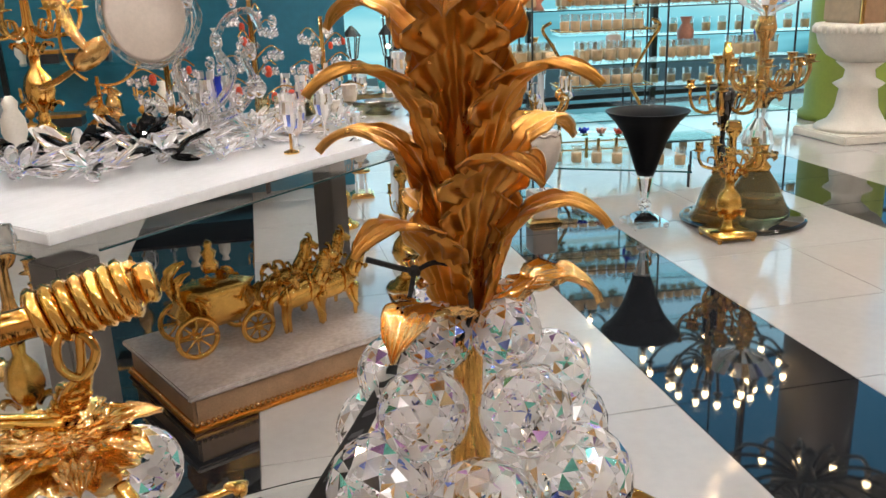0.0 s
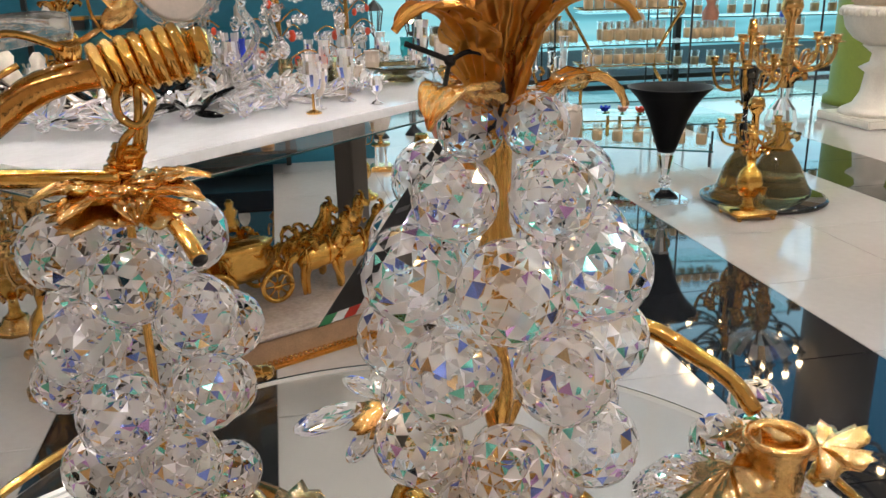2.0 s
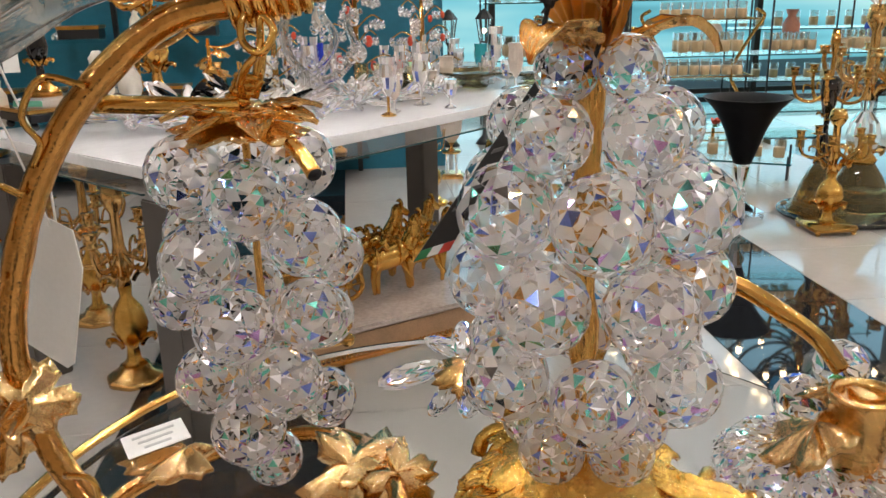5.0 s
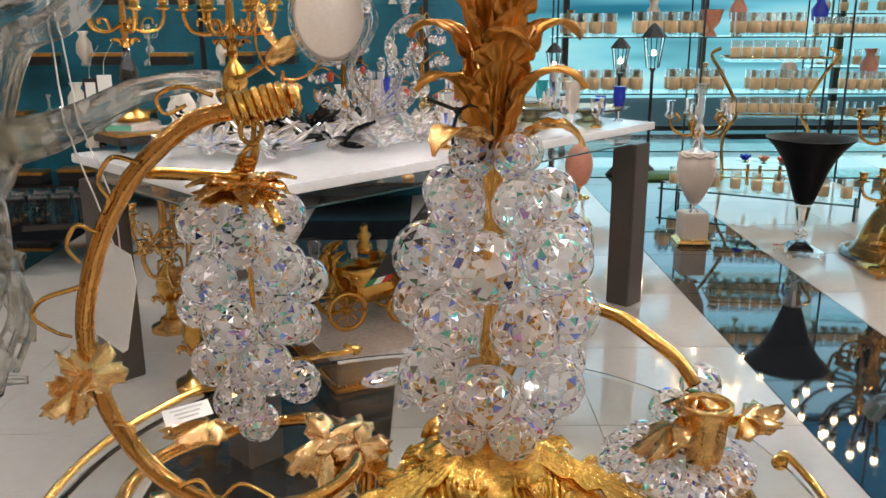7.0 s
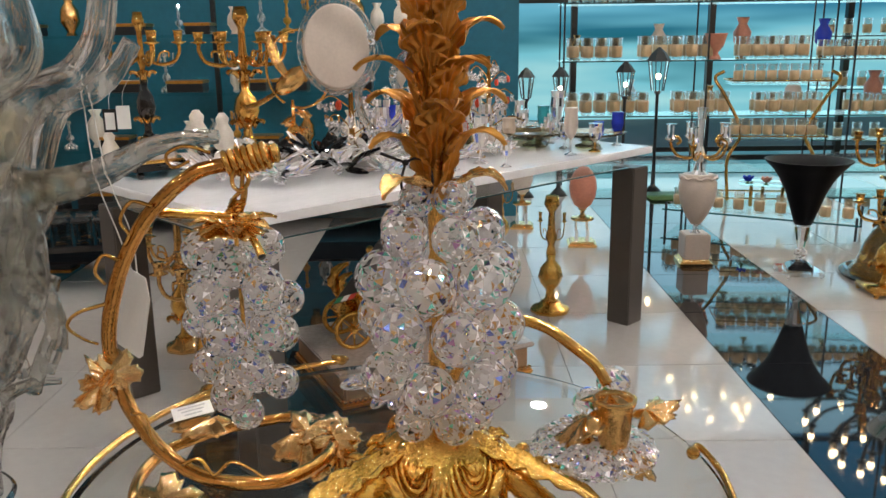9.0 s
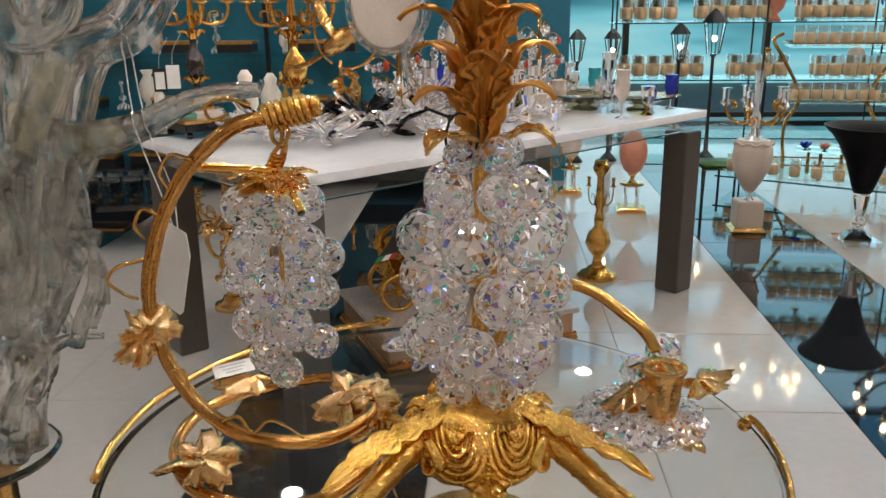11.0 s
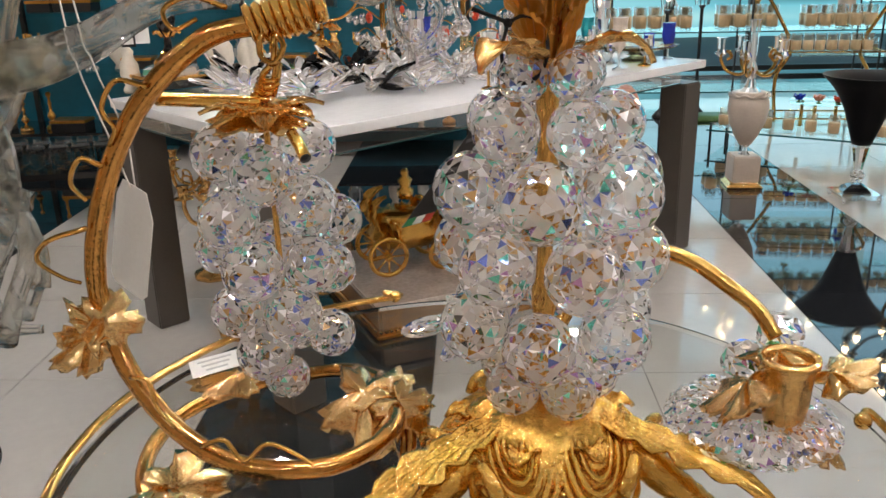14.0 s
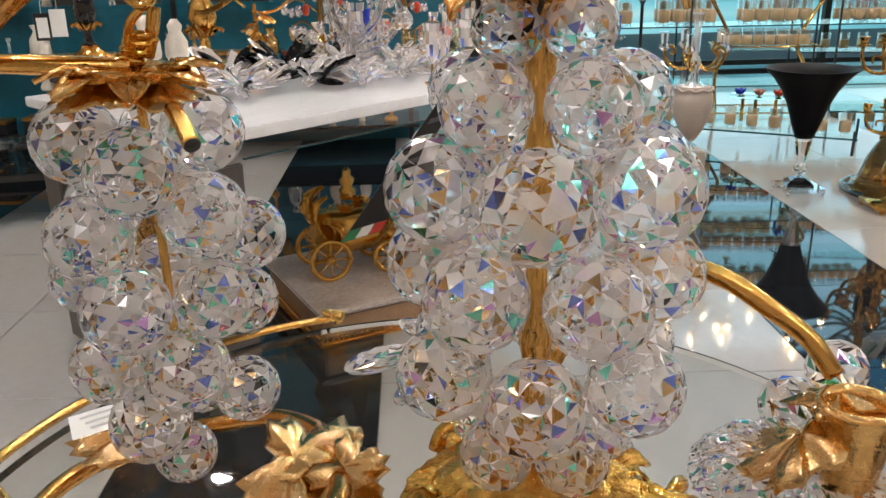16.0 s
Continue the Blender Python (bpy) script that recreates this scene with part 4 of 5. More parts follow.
for sx, sy, lx, ly in ((0, -1, TW - 0.26, 0.008), (-1, 0, 0.008, TD - 0.26), (0, 1, TW - 0.26, 0.008), (1, 0, 0.008, TD - 0.26)):
    gp = part("glass_apron", box(lx, ly, 0.046, (sx * (TW / 2 - 0.03), sy * (TD / 2 - 0.03), TH - 0.0745)), CUP_GLASS, tab, "clear glass strip under the slab", smooth=False)
    part("glass_edge", box(lx, ly, 0.004, (sx * (TW / 2 - 0.03), sy * (TD / 2 - 0.03), TH - 0.079)), SHELF_EDGE, gp, smooth=False)
inv = pose(TC.x, TC.y, 0, 0, 0, TA).inverted()
for sx, sy in ((1, -1), (-1, 1), (1, 1), (-1, -1)):
    q = Vector((sx * (TW / 2 - 0.062), sy * (TD / 2 - 0.062), 0))
    part("leg", box(0.105, 0.105, TH - 0.0795, (q.x, q.y, 0), 0.004), TAUPE, tab, "taupe lacquered square leg", smooth=False)


def spiky(seed, n, size, dark, parent_at, label, spread=0.5):
    """A crystal flower: long cut petals round a centre, some of them black."""
    rng = random.Random(seed)
    f = thing("crystal_flower", parent_at, label, "ornament", "crystal flowers on the table", turn=rng.uniform(0, 360))
    base = ball(0.5, 7, 6)
    bmesh.ops.transform(base, matrix=Matrix.Translation((0.55, 0, 0)) @ Matrix.Diagonal((1, 0.36, 0.16, 1)), verts=base.verts)
    bmesh.ops.recalc_face_normals(base, faces=base.faces)
    bmesh.ops.split_edges(base, edges=base.edges)
    me = mesh_of("petal", base, False)
    me2 = me.copy()
    for i in range(n):
        d = rng.random() < dark
        o = part("petal", me2 if d else me, BLACK_GLASS if d else CRYSTAL_FAR, f)
        s = size * rng.uniform(0.7, 1.15)
        q = rng.uniform(0, spread)
        a = rng.uniform(0, 360)
        o.matrix_basis = pose(q * size * math.cos(a), q * size * math.sin(a), size * 0.45 * rng.uniform(0.4, 1), rng.uniform(-30, 30), rng.uniform(-42, 10), a * 57.3) @ Matrix.Diagonal((s, s, s, 1))
    part("centre", ball(size * 0.2, 12, 8, (0, 0, size * 0.2)), CRYSTAL_FAR, f, smooth=False)
    return f


for i, (x, y, s, dk) in enumerate([(-0.30, 2.66, 0.13, 0.0), (-0.16, 2.78, 0.14, 0.55), (-0.02, 2.92, 0.15, 0.6), (-0.10, 2.60, 0.12, 0.1), (0.06, 2.76, 0.12, 0.25), (0.16, 2.92, 0.12, 0.05), (-0.36, 2.88, 0.15, 0.45), (0.22, 2.74, 0.09, 0.0), (0.32, 2.95, 0.11, 0.0), (0.12, 3.1, 0.12, 0.05), (0.45, 3.05, 0.1, 0.0), (0.30, 3.2, 0.12, 0.0), (0.60, 3.2, 0.09, 0.0)]):
    spiky(i + 1, 20, s * 0.85, dk, (x, y, TH), "clear crystal flower with black crystal petals" if dk > 0.2 else "clear cut crystal flower ornament")


def stick(name, at, height, colour_mat, label, category="candlestick", group="", arms=0, arm_r=0.1, base_r=0.07, mid_mat=None, cups=True, turn=0, square=False):
    """A turned candlestick, with scrolled arms and cups round the top where it has them."""
    c = thing(name, at, label, category, group, turn=turn)
    h, b = height, base_r
    if square:
        part("base", box(2 * b, 2 * b, 0.05 * h, (0, 0, 0.015), 0.006), colour_mat, c)
        for sx in (-1, 1):
            for sy in (-1, 1):
                part("foot", ball(0.012, 10, 7, (sx * b * 0.85, sy * b * 0.85, 0.010)), colour_mat, c)
        z0 = 0.015 + 0.05 * h
    else:
        part("base", lathe([(b, 0), (b, 0.012), (b * 0.92, 0.02), (b * 0.6, 0.03), (b * 0.5, 0.05 * h + 0.02)], 28, flute=8, depth=0.03), colour_mat, c)
        z0 = 0.05 * h + 0.019
    part("stem", lathe([(b * 0.45, z0), (b * 0.25, z0 + 0.03 * h), (b * 0.2, z0 + 0.1 * h), (b * 0.5, z0 + 0.16 * h), (b * 0.62, z0 + 0.22 * h), (b * 0.5, z0 + 0.3 * h), (b * 0.2, z0 + 0.36 * h), (b * 0.24, z0 + 0.42 * h)], 24, flute=6, depth=0.05), mid_mat or colour_mat, c)
    part("shaft", lathe([(b * 0.26, z0 + 0.421 * h), (b * 0.16, z0 + 0.5 * h), (b * 0.3, z0 + 0.56 * h), (b * 0.2, z0 + 0.62 * h), (b * 0.16, 0.86 * h), (b * 0.32, 0.9 * h), (b * 0.4, 0.93 * h), (b * 0.3, h), (b * 0.22, h - 0.005)], 24), colour_mat, c)
    for i in range(10 if arms >= 5 else 0):
        lf = part("ornament_leaf", leaf(b * 0.75, b * 0.5, 0.6, 1.1, 4, 4, 0.002, 12, 9, start=0.5), colour_mat, c)
        lf.matrix_basis = pose(b * 0.3 * math.cos(i * 1.26), b * 0.3 * math.sin(i * 1.26), z0 + (0.10 if i < 5 else 0.44) * h, 0, 0, math.degrees(i * 1.26))
    for i in range(arms):
        a = 2 * math.pi * i / arms + 0.3
        ca, sa = math.cos(a), math.sin(a)
        z1 = z0 + 0.58 * h

        def o(r, z):
            return (ca * r, sa * r, z)
        ar = part("arm", tube([o(b * 0.2, z1), o(arm_r * 0.45, z1 - 0.05 * h), o(arm_r * 0.85, z1 - 0.03 * h), o(arm_r, z1 + 0.04 * h), o(arm_r, z1 + 0.09 * h)], arm_r * 0.05, 8, 5), colour_mat, c)
        tube_bm = tube([o(arm_r * 0.4, z1 - 0.05 * h), o(arm_r * 0.5, z1 + 0.03 * h), o(arm_r * 0.7, z1 + 0.04 * h), o(arm_r * 0.72, z1)], arm_r * 0.03, 6, 4)
        part("scroll", tube_bm, colour_mat, ar)
        if cups:
            part("cup", lathe([(arm_r * 0.06, 0), (arm_r * 0.22, 0.008), (arm_r * 0.1, 0.012), (arm_r * 0.12, 0.04), (arm_r * 0.15, 0.046)], 14, o(arm_r, z1 + 0.09 * h)), colour_mat, ar)
    return c


# on the marble table
dp = thing("display_plinth", (-0.575, 2.82, TH), "low black and gold plinth on ball feet with clear glass slab", "plinth", turn=44)
part("body", box(0.19, 0.19, 0.026, (0, 0, 0.024), 0.003), BLACK_GLASS, dp, smooth=False)
part("gold_band", box(0.196, 0.196, 0.010, (0, 0, 0.0505), 0.002), GOLD, dp, "gold band", smooth=False)
for sx in (-1, 1):
    for sy in (-1, 1):
        part("ball_foot", ball(0.0125, 14, 9, (0.075 * sx, 0.075 * sy, 0.0115)), BLACK_GLASS, dp, "black ball foot")
part("glass_slab", lathe([(0.088, 0.061), (0.094, 0.066), (0.090, 0.082), (0.070, 0.088)], 6), CRYSTAL_FAR, dp, "clear hexagonal glass slab", smooth=False)
stick("candelabrum", (-0.575, 2.82, TH + 0.0885), 0.44, GOLD, "black and gold candelabrum with crystal arms", "candelabrum", arms=5, arm_r=0.12, base_r=0.05, mid_mat=BLACK_GLASS)
for dx, dz, m_, words in ((-0.10, 0.15, BLACK, "small black tag with white label on a thread"), (-0.055, 0.16, PAPER, "small white paper tag on a thread")):
    tgs = thing("price_tag", (-0.575 + dx, 2.76, TH + dz), words, "tag", "hanging tags", turn=12)
    cd_ = part("card", box(0.042, 0.0015, 0.075), m_, tgs, smooth=False)
    if m_ is BLACK:
        part("white_label", box(0.030, 0.0006, 0.055, (0, -0.0011, 0.008)), PAPER, cd_, smooth=False)
    part("thread", tube([(0, 0, 0.074), (0.004, 0.01, 0.12), (0.03, 0.03, 0.17)], 0.0008, 5, 4), PAPER, tgs)
stick("candelabrum", (-0.36, 3.32, TH), 0.56, GOLD, "tall scrolled gold candelabrum", "candelabrum", arms=6, arm_r=0.16, base_r=0.08)
for i, (x, y, s) in enumerate([(-0.47, 3.02, 0.11), (-0.40, 3.1, 0.10), (-0.72, 2.85, 0.08)]):
    solid("figurine", lathe([(0.3 * s, 0), (0.34 * s, 0.1 * s), (0.24 * s, 0.3 * s), (0.38 * s, 0.7 * s), (0.36 * s, 1.1 * s), (0.2 * s, 1.4 * s), (0.24 * s, 1.6 * s), (0.1 * s, 1.8 * s)], 20), STONE_WHITE, "small cream porcelain figurine on the table", "figurine", "figurines", at=(x, y, TH))

# gilt bird on a hoop stand
bird = thing("bird_ornament", (-0.15, 3.16, TH), "gilt metal bird perched on a hooped gold stand", "ornament")
part("stand", lathe([(0.06, 0), (0.05, 0.02), (0.012, 0.03), (0.010, 0.09), (0.03, 0.11), (0.008, 0.13), (0.006, 0.22)], 20), GOLD, bird)
part("hoop", tube([(0.12 * math.cos(a) + 0.03, 0, 0.33 + 0.14 * math.sin(a)) for a in np.linspace(-1.9, 4.2, 20)], 0.005, 8, 3), GOLD, bird)
bd_ = ball(0.5, 14, 10)
bmesh.ops.transform(bd_, matrix=pose(0, 0, 0.29, 0, -38, 0) @ Matrix.Diagonal((0.15, 0.075, 0.075, 1)), verts=bd_.verts)
part("body", bd_, GOLD_LEAF, bird)
part("head", ball(0.026, 12, 9, (0.065, 0, 0.345)), GOLD_LEAF, bird)
for s in (-1, 1):
    w = part("wing", leaf(0.17, 0.09, 0.2, 0.1, 6, 5, 0.002), GOLD_LEAF, bird)
    w.matrix_basis = pose(-0.01, 0.02 * s, 0.30, 18 * s, -28, 0)
t_ = part("tail", leaf(0.14, 0.06, 0.1, 0.1, 3, 4, 0.002), GOLD_LEAF, bird)
t_.matrix_basis = pose(-0.05, 0, 0.25, 0, -120, 0)
for i in range(7):
    o = part("gilt_leaf", vine_leaf(0.035, 0.3, i), GOLD_LEAF, bird)
    o.matrix_basis = pose(0.03 * math.cos(i * 2.1), 0.03 * math.sin(i * 2.1), 0.05 + 0.022 * i, 20, 20, i * 120)

# oval glass plaque with swan-neck crystal arms
mir = thing("glass_ornament", (0.17, 3.02, TH), "clear glass swan-neck ornament with a pale oval plaque", "ornament")
part("base", lathe([(0.07, 0), (0.07, 0.015), (0.02, 0.03), (0.014, 0.12)], 24), CRYSTAL_FAR, mir, smooth=False)
pl = lathe([(0.001, -0.008), (0.11, -0.006), (0.12, 0), (0.11, 0.006), (0.001, 0.008)], 40)
p_ = part("plaque", pl, IVORY, mir, "pale ivory oval plaque")
p_.matrix_basis = pose(-0.13, 0, 0.41, 80, 0, 12) @ Matrix.Diagonal((1.0, 1.25, 1, 1))
rim = part("plaque_rim", tube([(-0.13 + 0.125 * math.cos(a), -0.02, 0.41 + 0.155 * math.sin(a)) for a in np.linspace(0, 2 * math.pi, 25)], 0.012, 8, 2), BLOWN, mir, "clear glass rim")
for i, pts in enumerate([
        [(0.0, 0, 0.1), (-0.05, 0, 0.17), (-0.06, 0, 0.26), (-0.01, 0, 0.32), (0.02, 0, 0.40), (-0.02, 0, 0.48)],
        [(0.0, 0, 0.1), (0.06, 0, 0.14), (0.10, 0, 0.22), (0.06, 0, 0.30), (0.10, 0, 0.38), (0.17, 0, 0.40), (0.2, 0, 0.34)],
        [(0.0, 0, 0.08), (0.10, 0, 0.10), (0.16, 0, 0.18), (0.14, 0, 0.27), (0.19, 0, 0.30)]]):
    part("glass_arm", tube(pts, (0.016, 0.010), 12, 6), BLOWN, mir, "curved clear glass neck")
for i in range(22):
    rng = random.Random(i)
    part("crystal_drop", ball(rng.uniform(0.012, 0.022), 8, 7, (rng.uniform(-0.16, 0.25), rng.uniform(-0.05, 0.05), rng.uniform(0.05, 0.5)), squash=1.6), CRYSTAL_FAR, mir, smooth=False)

# small coloured glass and gilt pieces towards the far end
rng = random.Random(21)
for i in range(46):
    u, v = rng.uniform(-0.05, 0.47), rng.uniform(-0.42, 0.42)
    q = pose(TC.x, TC.y, TH, 0, 0, TA) @ Vector((u * TW, v * TD, 0))
    m_ = [CRYSTAL_FAR, CRYSTAL_FAR, CRYSTAL_FAR, CRYSTAL_FAR, CRYSTAL_FAR, AQUA if i < 12 else CRYSTAL_FAR, AMBER, CRYSTAL_FAR, IVORY, CRYSTAL_FAR, BLUE, CRYSTAL_FAR][i % 12]
    s = rng.uniform(0.5, 0.95)
    words = {"small_cut_crystal": "clear crystal", "amber_glass": "pale amber glass", "cobalt_enamel": "cobalt blue", "turquoise_glass": "turquoise glass", "red_enamel": "red enamel", "ivory_alabaster": "ivory"}[m_.name]
    vs = thing("goblet", (q.x, q.y, TH), "small %s goblet on the marble table" % words, "goblet", "small goblets", turn=rng.uniform(0, 90))
    tall = rng.choice((0.9, 1.2, 1.5))
    part("foot", lathe([(0.03 * s, 0), (0.03 * s, 0.004), (0.006 * s, 0.012), (0.005 * s, 0.05 * s * tall)], 16), GOLD if i % 7 == 0 else CRYSTAL_FAR, vs, smooth=False)
    part("bowl", lathe([(0.006 * s, 0.0502 * s * tall), (0.026 * s, 0.07 * s * tall), (0.034 * s, 0.1 * s * tall), (0.03 * s, 0.13 * s * tall), (0.034 * s, 0.15 * s * tall)], 14), m_, vs, smooth=False)
for i, (u, v) in enumerate([(0.40, -0.30), (0.34, -0.1), (0.28, 0.2), (0.43, 0.12)]):
    q = pose(TC.x, TC.y, TH, 0, 0, TA) @ Vector((u * TW, v * TD, 0))
    dish = thing("glass_dish", (q.x, q.y, TH), "shallow pale yellow glass dish with ruffled rim", "dish", "glass dishes")
    part("bowl", lathe([(0.05, 0), (0.05, 0.008), (0.02, 0.02), (0.09, 0.045), (0.15, 0.06), (0.14, 0.062), (0.05, 0.03), (0.01, 0.028)], 40, flute=9, depth=0.06), AMBER, dish)


def drop_tree(at, height, label, seed, red=0.25):
    """A little gilt branch hung all over with cut drops."""
    rg = random.Random(seed)
    t = thing("crystal_tree", at, label, "ornament", "crystal trees")
    part("stem", lathe([(0.06, 0), (0.05, 0.015), (0.012, 0.03), (0.008, height)], 16), GOLD, t)
    for k in range(11):
        a, z = k * 2.4, height * (0.3 + 0.065 * k)
        r = 0.15 * (1 - 0.05 * k)
        br = part("branch", tube([(0, 0, z - 0.05), (r * 0.6 * math.cos(a), r * 0.6 * math.sin(a), z), (r * math.cos(a), r * math.sin(a), z - 0.02)], 0.003, 6, 4), GOLD, t)
        for q in range(4):
            f = 0.4 + 0.2 * q
            m_ = RED if rg.random() < red else CRYSTAL_FAR
            part("drop", ball(rg.uniform(0.009, 0.015), 8, 6, (r * f * math.cos(a), r * f * math.sin(a), z - 0.03 - 0.02 * rg.random()), squash=1.6), m_, br, smooth=False)


drop_tree((0.34, 3.40, TH), 0.44, "gilt tree ornament hung with clear and red crystal drops", 3)
drop_tree((0.60, 3.62, TH), 0.36, "small gilt tree ornament hung with clear crystal drops", 4, 0.08)
drop_tree((0.05, 3.30, TH), 0.40, "gilt tree ornament hung with clear crystal drops", 5, 0.05)

# ---------------------------------------------------------------- under and round the table
plt = thing("plinth", (0.275, 2.935, 0), "low antique gilt wooden plinth with beaded gold moulding", "plinth", turn=26)
part("body", box(0.70, 0.52, 0.085, (0, 0, 0.018), 0.008), PLINTH, plt, smooth=False)
part("top", box(0.735, 0.555, 0.018, (0, 0, 0.1035), 0.005), PLINTH_TOP, plt, "grey veined top", smooth=False)
part("moulding", box(0.73, 0.55, 0.018, (0, 0, 0), 0.006), GOLD_SATIN, plt, smooth=False)
bead = mesh_of("bead", ball(0.008, 8, 6), True)
for i in range(42):
    part("bead", bead, GOLD_LEAF, plt).matrix_basis = pose(-0.35 + i * 0.01707, -0.268, 0.026)
for i in range(30):
    part("bead", bead, GOLD_LEAF, plt).matrix_basis = pose(-0.358, -0.25 + i * 0.0172, 0.026)

car = thing("carriage_figure", (0.250, 2.950, 0.1215), "ornate gold metal carriage with horses on the plinth", "figurine", turn=22)
car.scale = (1.32, 1.32, 1.32)


def wheel(x, y, r):
    w = part("wheel", tube([(x + r * math.cos(a), y, r + 0.006 + r * math.sin(a)) for a in np.linspace(0, 2 * math.pi, 21)], 0.0065, 8, 1), GOLD_FOIL, car)
    for k in range(8):
        a = k * math.pi / 4
        part("spoke", tube([(x, y, r + 0.006), (x + r * math.cos(a), y, r + 0.006 + r * math.sin(a))], 0.003, 6, 1), GOLD_FOIL, w)
    part("hub", ball(0.012, 10, 7, (x, y, r + 0.006)), GOLD_FOIL, w)


for x, r in ((-0.16, 0.048), (-0.01, 0.038)):
    for y in (-0.065, 0.065):
        wheel(x, y, r)
bd2 = lathe([(0.01, 0), (0.06, 0.008), (0.085, 0.05), (0.07, 0.09), (0.08, 0.11), (0.05, 0.125)], 24, flute=7, depth=0.08)
bmesh.ops.transform(bd2, matrix=Matrix.Translation((-0.09, 0, 0.055)) @ Matrix.Diagonal((1.25, 0.75, 0.85, 1)), verts=bd2.verts)
part("body", bd2, GOLD_FOIL, car, "chased gold coach body")
for q, (w_, y_) in enumerate(((0.10, 0.0), (0.07, -0.035), (0.07, 0.035))):
    part("backrest", frond(0.16 - 0.02 * (q > 0), w_, -0.45, 1.9, 5, 0.004, 30, 41, 6), GOLD_FOIL, car, "tall curved seat shell").matrix_basis = pose(-0.155, y_, 0.085)
part("rider", lathe([(0.018, 0), (0.020, 0.02), (0.012, 0.03), (0.018, 0.048), (0.008, 0.058), (0.011, 0.068), (0.004, 0.078)], 14, (-0.09, 0, 0.185), flute=5, depth=0.16), GOLD_FOIL, car)
part("pole", tube([(-0.02, 0, 0.06), (0.08, 0, 0.075), (0.24, 0, 0.085)], 0.005, 8, 4), GOLD_FOIL, car)
for k, (x, y) in enumerate([(0.11, -0.06), (0.11, 0.05), (0.21, -0.05), (0.21, 0.06)]):
    hb = ball(0.5, 14, 10)
    bmesh.ops.transform(hb, matrix=pose(x, y, 0.10, 0, -14, 0) @ Matrix.Diagonal((0.13, 0.055, 0.065, 1)), verts=hb.verts)
    tube([(x + 0.045, y, 0.115), (x + 0.07, y, 0.16), (x + 0.075, y, 0.19), (x + 0.105, y, 0.172)], (0.022, 0.009), 10, 5, hb, 0.15, k)
    for sx, lift in ((-0.045, 0), (-0.035, 0), (0.04, 0.02), (0.05, 0.0)):
        tube([(x + sx, y + 0.012 * (1 if lift else -1), 0.09), (x + sx * 1.1, y, 0.05), (x + sx * 1.05 + lift, y, 0.004 + lift)], (0.011, 0.005), 8, 4, hb)
    tube([(x - 0.06, y, 0.11), (x - 0.085, y, 0.09), (x - 0.085, y, 0.05)], (0.01, 0.004), 8, 4, hb, 0.3, k)
    for q in range(5):
        mane = leaf(0.045, 0.022, 0.5, 1.0, 3, 3, 0.002, 10, 7)
        bmesh.ops.transform(mane, matrix=pose(x + 0.05 + 0.006 * q, y, 0.125 + 0.013 * q, 12 * (q % 3 - 1), -40, 150), verts=mane.verts)
        join(hb, mane)
    tube([(x + 0.02, y + 0.03 * math.sin(a_), 0.11 + 0.036 * math.cos(a_)) for a_ in np.linspace(0, 6.28, 13)], 0.004, 6, 1, hb)
    tube([(x - 0.045, y + 0.03 * math.sin(a_), 0.095 + 0.034 * math.cos(a_)) for a_ in np.linspace(0, 6.28, 13)], 0.004, 6, 1, hb)
    for q in range(4):
        plume = leaf(0.05, 0.02, 0.6, 1.2, 3, 3, 0.002, 10, 7)
        bmesh.ops.transform(plume, matrix=pose(x - 0.05 + 0.035 * q, y + 0.02 * (-1) ** q, 0.12, 20 * (-1) ** q, 10, 90 * q), verts=plume.verts)
        join(hb, plume)
    part("horse", hb, GOLD_FOIL, car, "rearing gold horse")
for k in range(30):
    rg = random.Random(k)
    o = part("scroll_leaf", leaf(0.06, 0.03, 0.6, 1.0, 4, 3, 0.002), GOLD_FOIL, car)
    o.matrix_basis = pose(-0.17 + 0.17 * rg.random(), rg.uniform(-0.07, 0.07), 0.06 + 0.07 * rg.random(), rg.uniform(-20, 20), rg.uniform(-20, 20), rg.uniform(0, 360))

stick("candelabrum", (-0.375, 2.64, 0), 0.60, GOLD_LEAF, "ornate gold candelabrum standing on the tiles", "candelabrum", "floor candelabra", arms=6, arm_r=0.14, base_r=0.085, mid_mat=GOLD_FOIL)
stick("candelabrum", (-0.62, 3.15, 0), 0.58, GOLD_LEAF, "ornate gold candelabrum standing on the tiles", "candelabrum", "floor candelabra", arms=5, arm_r=0.13, base_r=0.08, mid_mat=GOLD_FOIL)
stick("candlestick", (0.87, 3.56, 0), 0.52, GOLD_FOIL, "gold goblet-shaped candlestick with cherub stem", "candlestick", base_r=0.085, arms=3, arm_r=0.06)
stick("candlestick", (0.72, 4.6, 0), 0.46, GOLD_FOIL, "gold figured candlestick behind the table", "candlestick", base_r=0.08, arms=3, arm_r=0.07)


